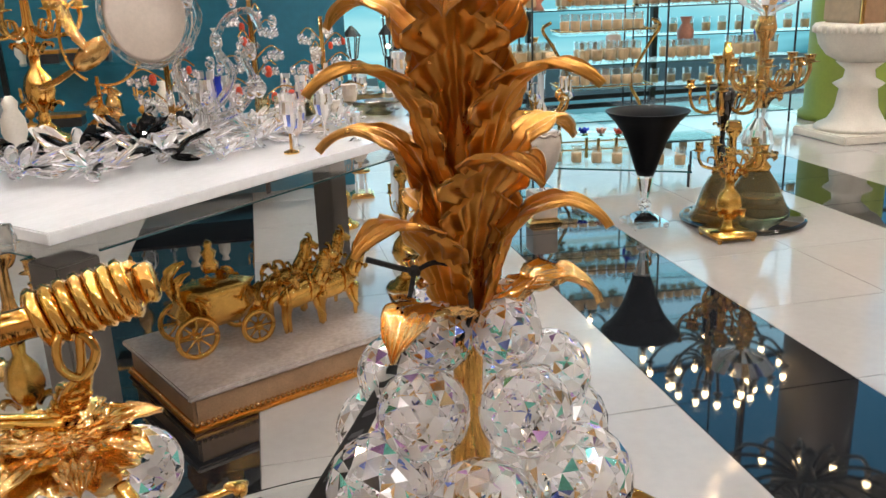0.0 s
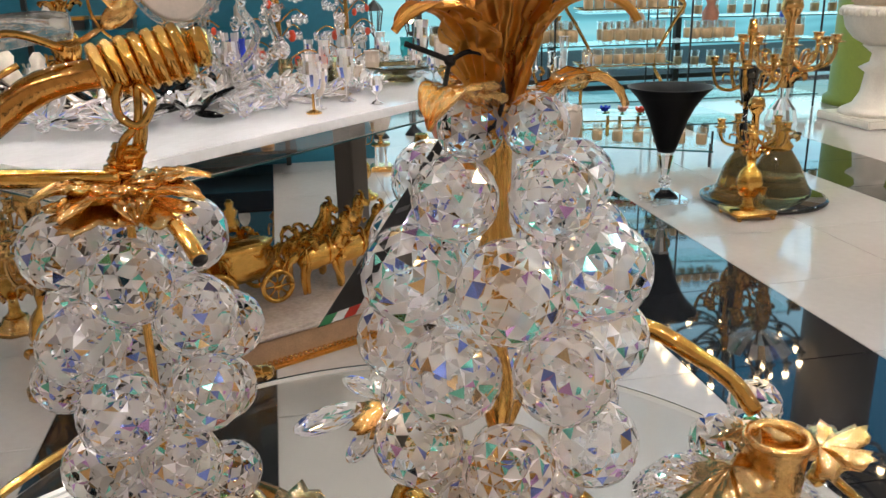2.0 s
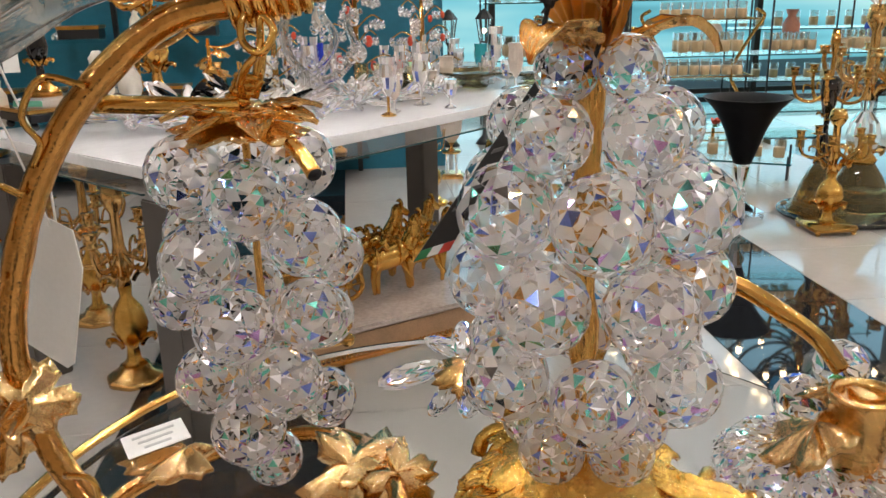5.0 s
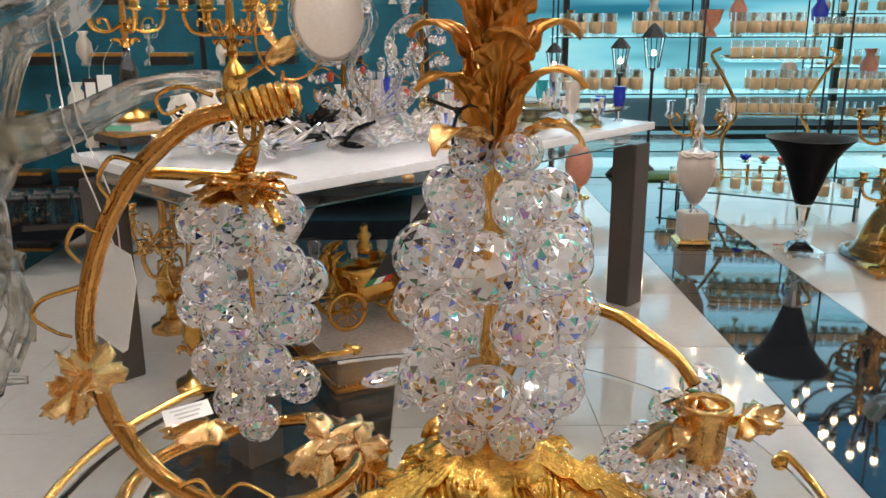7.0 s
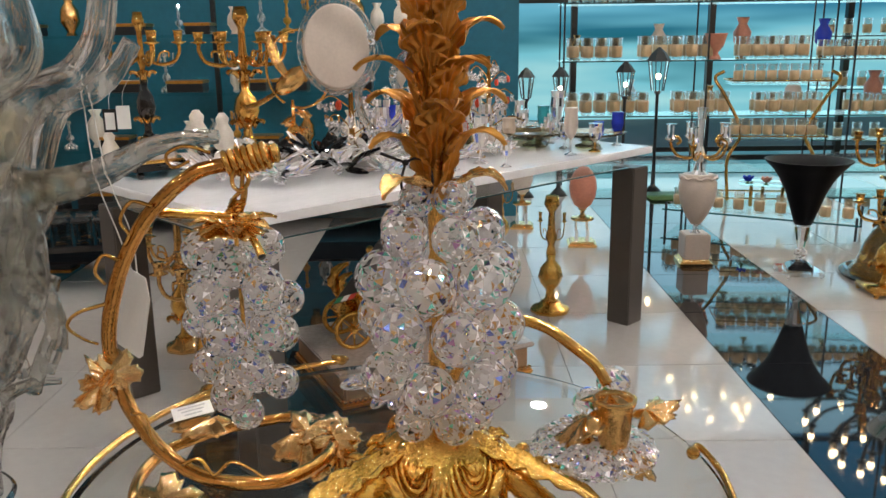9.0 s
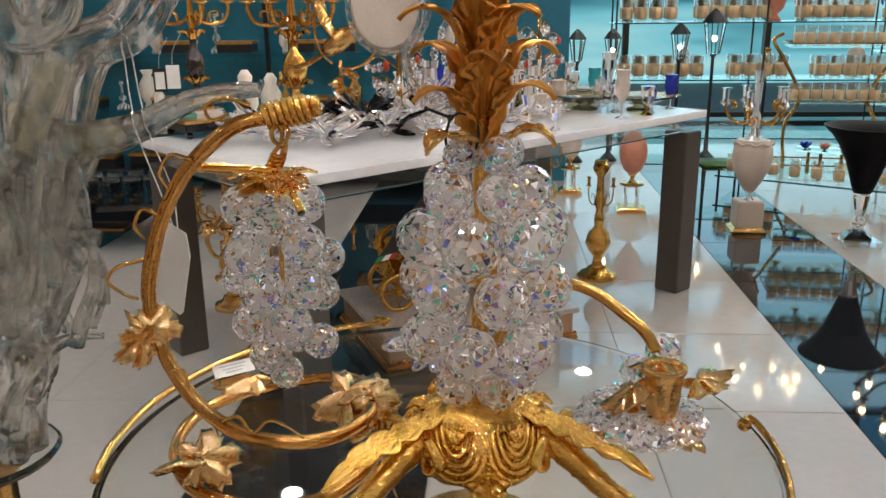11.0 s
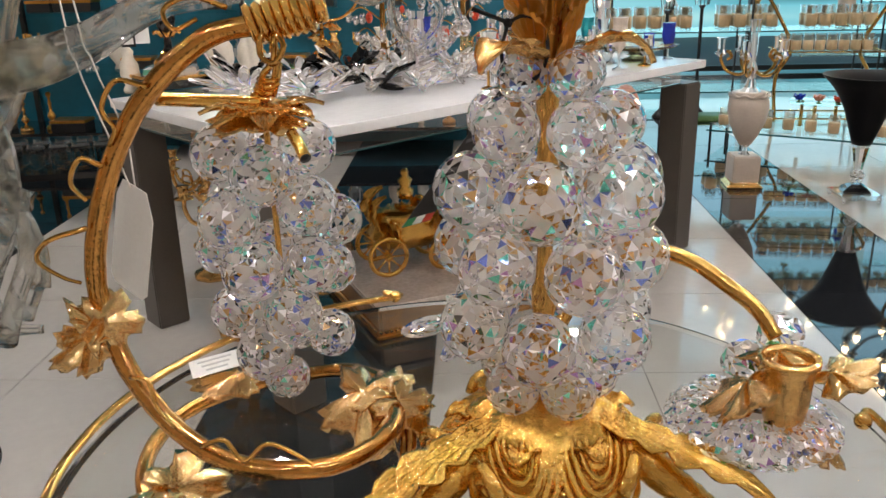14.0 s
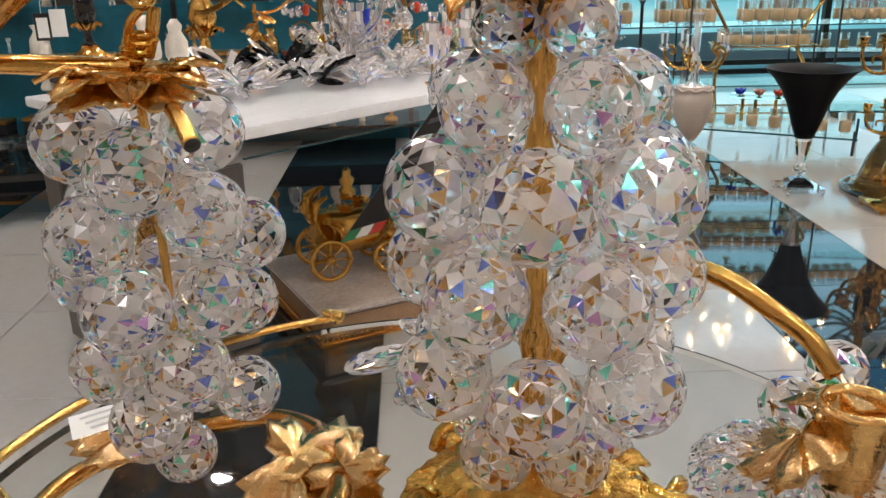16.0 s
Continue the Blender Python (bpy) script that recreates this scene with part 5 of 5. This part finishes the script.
def egg_vase(at, body_mat, label, s=1.0, columns=True):
    v = thing("egg_vase", at, label, "vase", "footed egg vases")
    part("base", lathe([(0.125 * s, 0), (0.13 * s, 0.012), (0.11 * s, 0.02), (0.1 * s, 0.03)], 4), GOLD_LEAF, v, "square gilt base", smooth=False).matrix_basis = pose(0, 0, 0, 0, 0, 40)
    if columns:
        for k in range(4):
            a = k * math.pi / 2 + 0.7
            part("column", lathe([(0.012 * s, 0.0302), (0.010 * s, 0.09), (0.012 * s, 0.1498)], 10, (0.05 * s * math.cos(a), 0.05 * s * math.sin(a), 0)), CRYSTAL_FAR, v)
        part("plate", lathe([(0.072 * s, 0.15), (0.075 * s, 0.158), (0.07 * s, 0.165)], 24), GOLD_LEAF, v)
    else:
        part("plate", box(0.14 * s, 0.14 * s, 0.134, (0, 0, 0.0302), 0.006), body_mat, v, smooth=False)
    part("stem", lathe([(0.03 * s, 0.1652), (0.014 * s, 0.18), (0.014 * s, 0.2), (0.03 * s, 0.214)], 20), GOLD_LEAF if columns else CRYSTAL_FAR, v)
    part("egg", lathe([(0.02 * s, 0.2142), (0.055 * s, 0.24), (0.08 * s, 0.29), (0.088 * s, 0.34), (0.08 * s, 0.39), (0.058 * s, 0.43), (0.03 * s, 0.455), (0.006 * s, 0.462)] if columns else
         [(0.03 * s, 0.2142), (0.06 * s, 0.26), (0.092 * s, 0.33), (0.104 * s, 0.40), (0.1 * s, 0.44), (0.08 * s, 0.462), (0.088 * s, 0.475), (0.06 * s, 0.478)], 36), body_mat, v)
    if not columns:
        part("rim_band", tube([(0.094 * math.cos(a), 0.094 * math.sin(a), 0.462 + 0.006 * math.cos(9 * a)) for a in np.linspace(0, 2 * math.pi, 46)], 0.007, 6, 1), IVORY, v)
    return v


egg_vase((1.205, 4.77, 0), PINK, "pink porcelain egg on crystal columns and gilt base", 0.9)
egg_vase((0.90, 5.25, 0), IVORY, "pale ivory egg vase on a square gilt base", 0.8)
egg_vase((1.735, 4.35, 0), IVORY, "ivory alabaster urn on a block and gilt base", 0.95, False)
cnd = thing("crystal_candelabrum", (1.735, 4.35, 0.479), "crystal and gold five-light top set in the urn", "candelabrum")
part("shaft", lathe([(0.05, 0), (0.03, 0.02), (0.018, 0.06), (0.03, 0.1), (0.016, 0.14), (0.02, 0.28), (0.03, 0.34)], 16), CRYSTAL_FAR, cnd, smooth=False)
for k in range(5):
    a = k * 2 * math.pi / 5 + 0.4
    ca, sa = math.cos(a), math.sin(a)
    ar = part("arm", tube([(0, 0, 0.11), (0.06 * ca, 0.06 * sa, 0.08), (0.12 * ca, 0.12 * sa, 0.10), (0.15 * ca, 0.15 * sa, 0.16), (0.12 * ca, 0.12 * sa, 0.19), (0.10 * ca, 0.10 * sa, 0.165), (0.12 * ca, 0.12 * sa, 0.15)], 0.008, 8, 5), GOLD, cnd, "scrolled gold arm")
    part("cup", lathe([(0.012, 0.165), (0.03, 0.18), (0.02, 0.2), (0.022, 0.25), (0.028, 0.256)], 12, (0.15 * ca, 0.15 * sa, 0)), CRYSTAL_FAR, ar, smooth=False)

# the black crystal fan vase
bv = thing("fan_vase", (2.19, 4.09, 0), "tall flared black crystal vase on clear stem and foot", "vase")
part("foot_plate", box(0.19, 0.19, 0.022, (0, 0, 0.012), 0.004), CUP_GLASS, bv, "clear crystal plate", smooth=False)
for sx in (-1, 1):
    for sy in (-1, 1):
        part("foot", ball(0.014, 10, 7, (0.082 * sx, 0.082 * sy, 0.0125)), CRYSTAL_FAR, bv, smooth=False)
part("base", lathe([(0.085, 0.0345), (0.085, 0.045), (0.06, 0.06), (0.03, 0.072)], 4), BLACK_GLASS, bv, "black square base", smooth=False).matrix_basis = pose(0, 0, 0, 0, 0, 30)
part("stem_ball", ball(0.033, 14, 9, (0, 0, 0.108)), CRYSTAL_FAR, bv, smooth=False)
part("stem", lathe([(0.018, 0.1405), (0.026, 0.18), (0.04, 0.25), (0.044, 0.262)], 12), CRYSTAL_FAR, bv, "faceted clear stem", smooth=False)
part("cup", lathe([(0.042, 0.2625), (0.055, 0.30), (0.074, 0.36), (0.094, 0.42), (0.122, 0.48), (0.160, 0.535), (0.202, 0.578), (0.205, 0.583), (0.198, 0.583), (0.150, 0.54), (0.08, 0.42), (0.04, 0.30)], 48), BLACK_SATIN, bv, "flared black crystal cup")

# gilt candelabra beside it
dk = thing("display_disc", (2.70, 4.02, 0), "round black lacquer display disc on the floor", "stand")
part("disc", lathe([(0.30, 0), (0.31, 0.008), (0.31, 0.018), (0.29, 0.024)], 48), BLACK_GLASS, dk)
dome = thing("glass_dome_lamp", (2.79, 4.06, 0.024), "amber and gold bell ornament under pale glass", "ornament")
part("bell", lathe([(0.17, 0), (0.17, 0.02), (0.15, 0.05), (0.10, 0.16), (0.06, 0.22), (0.03, 0.26), (0.02, 0.3)], 32, flute=10, depth=0.03), AMBER, dome, "amber fluted bell")
part("cap", lathe([(0.06, 0.2202), (0.07, 0.24), (0.02, 0.302), (0.03, 0.33), (0.005, 0.36)], 20), GOLD_FOIL, dome)
stick("candelabrum", (2.46, 3.76, 0), 0.56, GOLD, "gold and crystal candelabrum with black enamel figure", "candelabrum", "shop candelabra", arms=5, arm_r=0.15, base_r=0.10, mid_mat=GOLD_FOIL, square=True)
solid("bell_ornament", lathe([(0.14, 0), (0.14, 0.015), (0.11, 0.06), (0.08, 0.15), (0.05, 0.21), (0.02, 0.25)], 28, flute=8, depth=0.04), AMBER, "amber glass bell ornament on a black disc", "ornament", at=(2.56, 4.02, 0.0245))
kb = stick("candelabrum", (2.62, 4.12, 0.0245), 0.86, GOLD, "tall candelabrum with black enamel shaft and gold arms", "candelabrum", "shop candelabra", arms=5, arm_r=0.17, base_r=0.06, mid_mat=BLACK_GLASS)
part("shaft_sleeve", lathe([(0.02, 0.44), (0.045, 0.56), (0.05, 0.62), (0.03, 0.64)], 20), BLACK_GLASS, kb, "black enamel sleeve")
stick("candelabrum", (3.10, 4.55, 0), 0.98, GOLD_LEAF, "tall gold candelabrum with cut crystal bowls", "candelabrum", "shop candelabra", arms=8, arm_r=0.24, base_r=0.15, mid_mat=CRYSTAL_FAR)
bw = thing("crystal_bowl", (3.10, 4.55, 0.981), "large cut crystal bowl on a gold candelabrum", "bowl")
part("bowl", lathe([(0.03, 0), (0.05, 0.02), (0.14, 0.06), (0.20, 0.13), (0.19, 0.13), (0.12, 0.07), (0.02, 0.03)], 24), CRYSTAL_FAR, bw, smooth=False)

urn = thing("stone_urn", (4.72, 5.80, 0), "white carved stone urn on a stepped pedestal", "urn")
part("plinth", box(0.62, 0.62, 0.06, (0, 0, 0), 0.01), STONE_WHITE, urn, smooth=False)
part("stem", lathe([(0.28, 0.0602), (0.28, 0.09), (0.2, 0.13), (0.15, 0.22), (0.13, 0.36), (0.18, 0.40), (0.11, 0.44), (0.10, 0.5), (0.17, 0.56)], 36, flute=12, depth=0.02), STONE_WHITE, urn)
part("bowl", lathe([(0.15, 0.5602), (0.24, 0.61), (0.30, 0.69), (0.32, 0.77), (0.345, 0.82), (0.33, 0.84), (0.30, 0.80)], 48, flute=18, depth=0.025), STONE_WHITE, urn)
for k in range(36):
    a = k * math.pi / 18
    part("egg_moulding", ball(0.024, 8, 6, (0.335 * math.cos(a), 0.335 * math.sin(a), 0.80), squash=1.3), STONE_WHITE, urn)
pic = thing("gilt_box", (4.72, 5.80, 0.8405), "ornate gilt painted box standing in the stone urn", "box")
part("body", box(0.42, 0.42, 0.4, (0, 0, 0), 0.02), PLINTH, pic, smooth=False)
for sx in (-1, 1):
    part("frame", box(0.03, 0.02, 0.4, (0.2 * sx, -0.215, 0), 0.004), GOLD_LEAF, pic, smooth=False)
col = thing("column", (5.28, 6.6, 0), "round shop column, olive green below and grey brown above", "column", kind="structure")
part("lower_wrap", lathe([(0.40, 0), (0.40, 0.05), (0.36, 0.08), (0.36, 1.2)], 40), GREEN, col, "olive green painted wrap")
part("shaft", lathe([(0.34, 1.2), (0.34, TALL)], 40), BROWN, col, "grey brown cladding")

# ---------------------------------------------------------------- glass shelving before the window
me_tumbler = mesh_of("cup", lathe([(0.021, 0), (0.024, 0.004), (0.027, 0.07), (0.030, 0.112), (0.0275, 0.112), (0.022, 0.012)], 14), True)
me_band = mesh_of("band", lathe([(0.0255, 0.016), (0.0278, 0.019), (0.0292, 0.068), (0.0270, 0.071)], 28, flute=7, depth=0.06), True)


def tumbler(x, y, z, label="clear glass tumbler with a broad gold band", s=1.0):
    t = thing("tumbler", (x, y, z), label, "glass", "rows of glasses")
    part("cup", me_tumbler, CUP_GLASS, t)
    part("band", me_band, BAND, t, "gold band")
    t.scale = (s, s, s)
    return t


def shelving(at, turn, width, depth, levels, label, posts=2):
    s = thing("glass_shelf_unit", at, label, "shelf", "glass shelving", turn=turn)
    for z in levels:
        sh = part("shelf", box(width, depth, 0.010, (0, 0, z), 0.002), GLASS_GREEN, s, smooth=False)
        part("shelf_edge", box(width, 0.004, 0.010, (0, -depth / 2 - 0.0021, z)), SHELF_EDGE, sh, "dark polished glass edge", smooth=False)
    for i in range(posts):
        x = -width / 2 + 0.02 + i * (width - 0.04) / (posts - 1)
        for y in (-depth / 2 + 0.02, depth / 2 - 0.02):
            part("post", box(0.014, 0.014, max(levels) + 0.05, (x, y, 0), 0.002), BLACK, s, smooth=False)
    return s


def on_shelf(at, turn, dx, dy, z):
    return pose(at[0], at[1], 0, 0, 0, turn) @ Vector((dx, dy, z + 0.0103))


S1 = ((3.05, 6.9), -3)
shelving((*S1[0], 0), S1[1], 3.4, 0.45, (0.10, 0.55, 0.98, 1.42, 1.85), "tall glass shelf unit crowded with glassware", 4)
S2 = ((4.7, 7.5), -12)
shelving((*S2[0], 0), S2[1], 2.0, 0.4, (0.25, 0.7, 1.15, 1.6), "glass shelf unit with crystal by the window", 3)
rng = random.Random(5)
for z in (0.55, 0.98, 1.42):
    x = -1.6
    while x < 1.6:
        run = rng.choice((4, 5, 6, 7))
        sc_ = rng.uniform(1.2, 1.7)
        for k in range(run):
            if x + k * 0.075 * sc_ < 1.62:
                for dy in (-0.14, -0.02):
                    q = on_shelf(*S1, x + k * 0.072 * sc_, dy, z)
                    tumbler(q.x, q.y, q.z, s=sc_)
        x += run * 0.072 * sc_ + rng.uniform(0.06, 0.2)
for z in (0.25, 0.7, 1.15):
    for k in range(13):
        q = on_shelf(*S2, -0.9 + k * 0.15, -0.1 + 0.02 * (k % 2), z)
        tumbler(q.x, q.y, q.z, "small cut crystal glass with gold band", 1.3)

for k in range(15):
    q = on_shelf(*S1, -1.55 + 0.22 * k, 0.1 + 0.03 * math.sin(3 * k), (0.98, 1.42, 0.55)[k % 3])
    sz = 0.8 + 0.5 * abs(math.sin(5 * k))
    mt, word = ((GOLD_LEAF, "gold"), (PINK, "pink"), (CRYSTAL_FAR, "clear crystal"), (IVORY, "ivory"), (BLUE, "dark blue"))[k % 5]
    sv = thing("vase", (q.x, q.y, q.z), "small %s footed vase among the glasses" % word, "vase", "window shelf vases")
    part("foot", lathe([(0.035 * sz, 0), (0.03 * sz, 0.01), (0.01 * sz, 0.02), (0.012 * sz, 0.05 * sz + 0.01)], 14), GOLD, sv)
    part("body", lathe([(0.012 * sz, 0.05 * sz + 0.0102), (0.05 * sz, 0.1 * sz), (0.055 * sz, 0.16 * sz), (0.025 * sz, 0.21 * sz), (0.04 * sz, 0.25 * sz), (0.03 * sz, 0.25 * sz)], 18), mt, sv)
S3 = ((2.42, 5.22), -30)
shelving((*S3[0], 0), S3[1], 1.15, 0.45, (0.09,), "low glass shelf stand on the tiled floor")
tb = thing("flower_stand", (*on_shelf(*S3, 0.0, 0.05, 0.09),), "small glass stand with coloured glass flowers", "stand")
part("plate", lathe([(0.16, 0.16), (0.165, 0.166), (0.16, 0.172)], 30), GLASS_GREEN, tb)
for k in range(3):
    part("leg", lathe([(0.012, 0), (0.01, 0.159)], 8, (0.11 * math.cos(k * 2.1), 0.11 * math.sin(k * 2.1), 0)), GOLD, tb)
for k, (m_, w) in enumerate([(BLUE, "blue"), (PINK, "pink"), (RED, "orange red")]):
    q = on_shelf(*S3, -0.10 + 0.11 * k, 0.0, 0.09 + 0.1622)
    f = thing("glass_flower", (q.x, q.y, q.z), "small %s glass flower" % w, "ornament", "glass flowers")
    for i in range(6):
        o = part("petal", vine_leaf(0.03, -0.3, i), m_, f)
        o.matrix_basis = pose(0.01 * math.cos(i), 0.01 * math.sin(i), 0.02, 0, -35, i * 60)
    part("stalk", lathe([(0.02, 0), (0.008, 0.006), (0.008, 0.03)], 10), LEAFGREEN, f)
for k in range(9):
    q = on_shelf(*S3, -0.5 + 0.125 * k, -0.12, 0.09)
    tumbler(q.x, q.y, q.z, "clear glass tumbler with gold rim", 1.1)
solid("turf_mat", box(0.45, 0.3, 0.02, (0, 0, 0), 0.005), LEAFGREEN, "small mat of green artificial turf", "mat", at=(2.15, 6.2, 0))

# étagère with gilt frame between the shelves
et = thing("etagere", (2.75, 6.0, 0), "gilt metal étagère with trays of small glasses", "shelf", turn=-8)
for z in (0.02, 0.46, 0.84):
    part("tray", box(0.66, 0.32, 0.012, (0, 0, z), 0.003), GLASS_GREEN, et, smooth=False)
    part("tray_rim", tube([(-0.33, -0.16, z + 0.03), (0.33, -0.16, z + 0.03), (0.33, 0.16, z + 0.03), (-0.33, 0.16, z + 0.03), (-0.33, -0.16, z + 0.03)], 0.006, 6, 1), GOLD, et)
for sx in (-1, 1):
    part("side", tube([(0.28 * sx, 0, 0.0), (0.30 * sx, 0, 0.3), (0.22 * sx, 0, 0.5), (0.34 * sx, 0, 0.75), (0.42 * sx, 0, 0.88), (0.36 * sx, 0, 0.93)], 0.012, 8, 6), GOLD, et, "scrolled gilt side")
for k in range(8):
    for z in (0.472, 0.852):
        q = pose(2.75, 6.0, 0, 0, 0, -8) @ Vector((-0.27 + 0.075 * k, -0.03, z))
        tumbler(q.x, q.y, q.z + 0.0005, s=1.15)
solid("pink_cup", lathe([(0.05, 0), (0.04, 0.02), (0.02, 0.05), (0.06, 0.10), (0.085, 0.19), (0.09, 0.2), (0.07, 0.19)], 28), PINK, "pink porcelain cup on the upper shelf", "cup", at=(2.55, 6.78, 0.991))
# lanterns
for i, (x, y, s, lit) in enumerate([(1.75, 6.3, 1.0, 1), (2.02, 6.42, 1.25, 1), (1.28, 6.35, 0.9, 1), (1.02, 6.3, 0.9, 0), (0.78, 6.0, 1.0, 1)]):
    ln = thing("street_lantern", (x, y, 0), "black lantern lamp on a slim post, lit", "lantern", "lantern lamps")
    hh = 0.62 + 0.1 * s
    part("post", lathe([(0.07, 0), (0.05, 0.03), (0.018, 0.06), (0.012, 0.3), (0.012, hh), (0.03, hh + 0.03)], 14), BLACK, ln)
    part("cage", lathe([(0.035 * s, hh + 0.0302), (0.06 * s, hh + 0.19 * s), (0.06 * s, hh + 0.2 * s)], 6), CUP_GLASS, ln, smooth=False).visible_shadow = False
    part("roof", lathe([(0.075 * s, hh + 0.201 * s), (0.04 * s, hh + 0.25 * s), (0.008, hh + 0.28 * s)], 6), BLACK, ln, smooth=False)
    for k in range(6):
        a = k * math.pi / 3
        part("bar", tube([(0.037 * s * math.cos(a), 0.037 * s * math.sin(a), hh + 0.03), (0.062 * s * math.cos(a), 0.062 * s * math.sin(a), hh + 0.2 * s)], 0.004, 5, 1), BLACK, ln)
    if lit:
        part("bulb", ball(0.017 * s, 10, 8, (0, 0, hh + 0.11 * s)), BULB, ln)

# ---------------------------------------------------------------- the dark display shelves along the teal wall
sd = thing("wall_shelf_unit", (-1.75, 5.35, 0), "dark display shelves along the teal wall", "shelf")
for z in (0.16, 0.52, 0.86, 1.2, 1.55):
    part("shelf", box(4.3, 0.46, 0.018, (0, 0, z), 0.003), BLACK_GLASS if z < 0.3 else GLASS_GREEN, sd, smooth=False)
for x in (-2.1, -0.7, 0.7, 2.1):
    part("post", box(0.03, 0.03, 1.62, (x, 0.2, 0), 0.003), BLACK, sd, smooth=False)
rng = random.Random(12)
for z in (0.178, 0.538, 0.878, 1.218):
    x = -2.0
    while x < 2.0:
        kind_ = rng.random()
        wx = -1.75 + x
        y = 5.3 + rng.uniform(-0.08, 0.05)
        if kind_ < 0.35:
            b = thing("gilt_box", (wx, y, z + 0.0005), "long low gilt edged casket on a dark shelf", "box", "gilt caskets")
            wd = rng.uniform(0.12, 0.24)
            part("body", box(wd, 0.14, 0.05, (0, 0, 0), 0.004), BLACK, b, smooth=False)
            part("lid", box(wd + 0.01, 0.15, 0.018, (0, 0, 0.0505), 0.004), GOLD_SATIN, b, smooth=False)
            x += wd + 0.06
        elif kind_ < 0.75:
            stick("candlestick", (wx, y, z + 0.0005), rng.uniform(0.16, 0.27), rng.choice((GOLD_LEAF, CRYSTAL_FAR, GOLD_SATIN)), "small candlestick on the wall shelf", "candlestick", "shelf candlesticks", arms=rng.choice((0, 0, 3)), arm_r=0.05, base_r=0.04)
            x += rng.uniform(0.11, 0.16)
        else:
            s = rng.uniform(0.7, 1.2)
            m_ = rng.choice((IVORY, CRYSTAL_FAR, STONE_WHITE, GOLD_LEAF))
            solid("vase", lathe([(0.03 * s, 0), (0.02 * s, 0.02 * s), (0.05 * s, 0.07 * s), (0.045 * s, 0.13 * s), (0.02 * s, 0.17 * s), (0.035 * s, 0.2 * s), (0.03 * s, 0.2 * s)], 20), m_, "small vase on the wall shelf", "vase", "shelf vases", at=(wx, y, z + 0.0005))
            x += rng.uniform(0.12, 0.18)
lb = thing("low_bench", (-1.95, 4.05, 0), "low black display bench with glasses", "bench", turn=12)
part("top", box(1.7, 0.5, 0.03, (0, 0, 0.20), 0.004), BLACK_GLASS, lb, smooth=False)
for sx in (-0.8, 0.8):
    part("side", box(0.04, 0.46, 0.1995, (sx, 0, 0), 0.004), BLACK, lb, smooth=False)
for k in range(7):
    for j in range(2):
        q = pose(-1.95, 4.05, 0, 0, 0, 12) @ Vector((0.05 + 0.1 * k, -0.12 + 0.11 * j, 0.2305))
        cup_ = thing("tumbler", (q.x, q.y, q.z), "glass cup with a black and gold rim", "glass", "black rimmed cups")
        part("cup", me_tumbler, CUP_GLASS, cup_)
        part("rim", lathe([(0.0285, 0.084), (0.032, 0.086), (0.032, 0.094), (0.028, 0.094)], 14), BLACK, cup_, "black rim")
        cup_.scale = (1.3, 1.3, 1.1)

# ---------------------------------------------------------------- chandeliers that show in the polished floor


def chandelier(at, r, arms, label):
    c = thing("chandelier", at, label, "chandelier", "chandeliers")
    part("chain", tube([(0, 0, 0.3), (0, 0, (TALL if at[1] > YG else CEIL) - at[2])], 0.01, 6, 2), BLACK, c)
    part("stem", lathe([(0.01, -0.32), (0.05, -0.28), (0.02, -0.2), (0.06, -0.1), (0.03, 0), (0.05, 0.1), (0.02, 0.3)], 16), BLACK, c)
    for i in range(arms):
        a = 2 * math.pi * i / arms
        k = 1.0 if i % 2 else 0.62
        z = 0.0 if i % 2 else 0.22
        ca, sa = math.cos(a) * r * k, math.sin(a) * r * k
        ar = part("arm", tube([(0, 0, z - 0.05), (ca * 0.4, sa * 0.4, z - 0.16), (ca * 0.8, sa * 0.8, z - 0.12), (ca, sa, z)], 0.014, 6, 5), BLACK, c)
        part("cup", lathe([(0.01, 0), (0.045, 0.02), (0.02, 0.03), (0.02, 0.1)], 10, (ca, sa, z)), BLACK, ar)
        part("bulb", ball(0.026, 8, 6, (ca, sa, z + 0.126), squash=1.4), BULB, ar)


chandelier((4.2, 6.7, 2.1), 0.62, 26, "black branched chandelier with warm candle bulbs")
chandelier((3.7, 4.6, 2.15), 0.6, 30, "black branched chandelier with warm candle bulbs")
chandelier((3.2, 8.0, 2.2), 0.5, 12, "black branched chandelier with warm candle bulbs")

# ---------------------------------------------------------------- floor tiles
floor_ob = bpy.data.objects["floor"]
T = 0.6
me_tile = mesh_of("tile", box(T - 0.003, T - 0.003, 0.01, (0, 0, -0.0105), 0.0008), False)
me_tile_b = me_tile.copy()
me_tile.materials.append(TILE_WHITE)
me_tile_b.materials.append(TILE_BLACK)
X0, Y0 = 1.45, 2.915
nx0, nx1 = math.floor((XL - X0) / T), math.ceil((XR - X0) / T)
ny0, ny1 = math.floor((YF - Y0) / T), math.ceil((YB - Y0) / T)
rest = {False: bmesh.new(), True: bmesh.new()}
for i in range(nx0, nx1):
    for j in range(ny0, ny1):
        x, y = X0 + (i + 0.5) * T, Y0 + (j + 0.5) * T
        dark = i % 3 == 0
        if -2.6 < x < 5.4 and -0.2 < y < 8.2:
            o = part("tile", me_tile_b if dark else me_tile, None, floor_ob)
            o.matrix_basis = pose(x, y, 0, 0, 0, 0)
        else:
            box(T - 0.003, T - 0.003, 0.01, (x, y, -0.0105), 0, 0, rest[dark])
for dark, bm in rest.items():
    tagged(part("tile_field", bm, TILE_BLACK if dark else TILE_WHITE, floor_ob, smooth=False), kind="stuff")
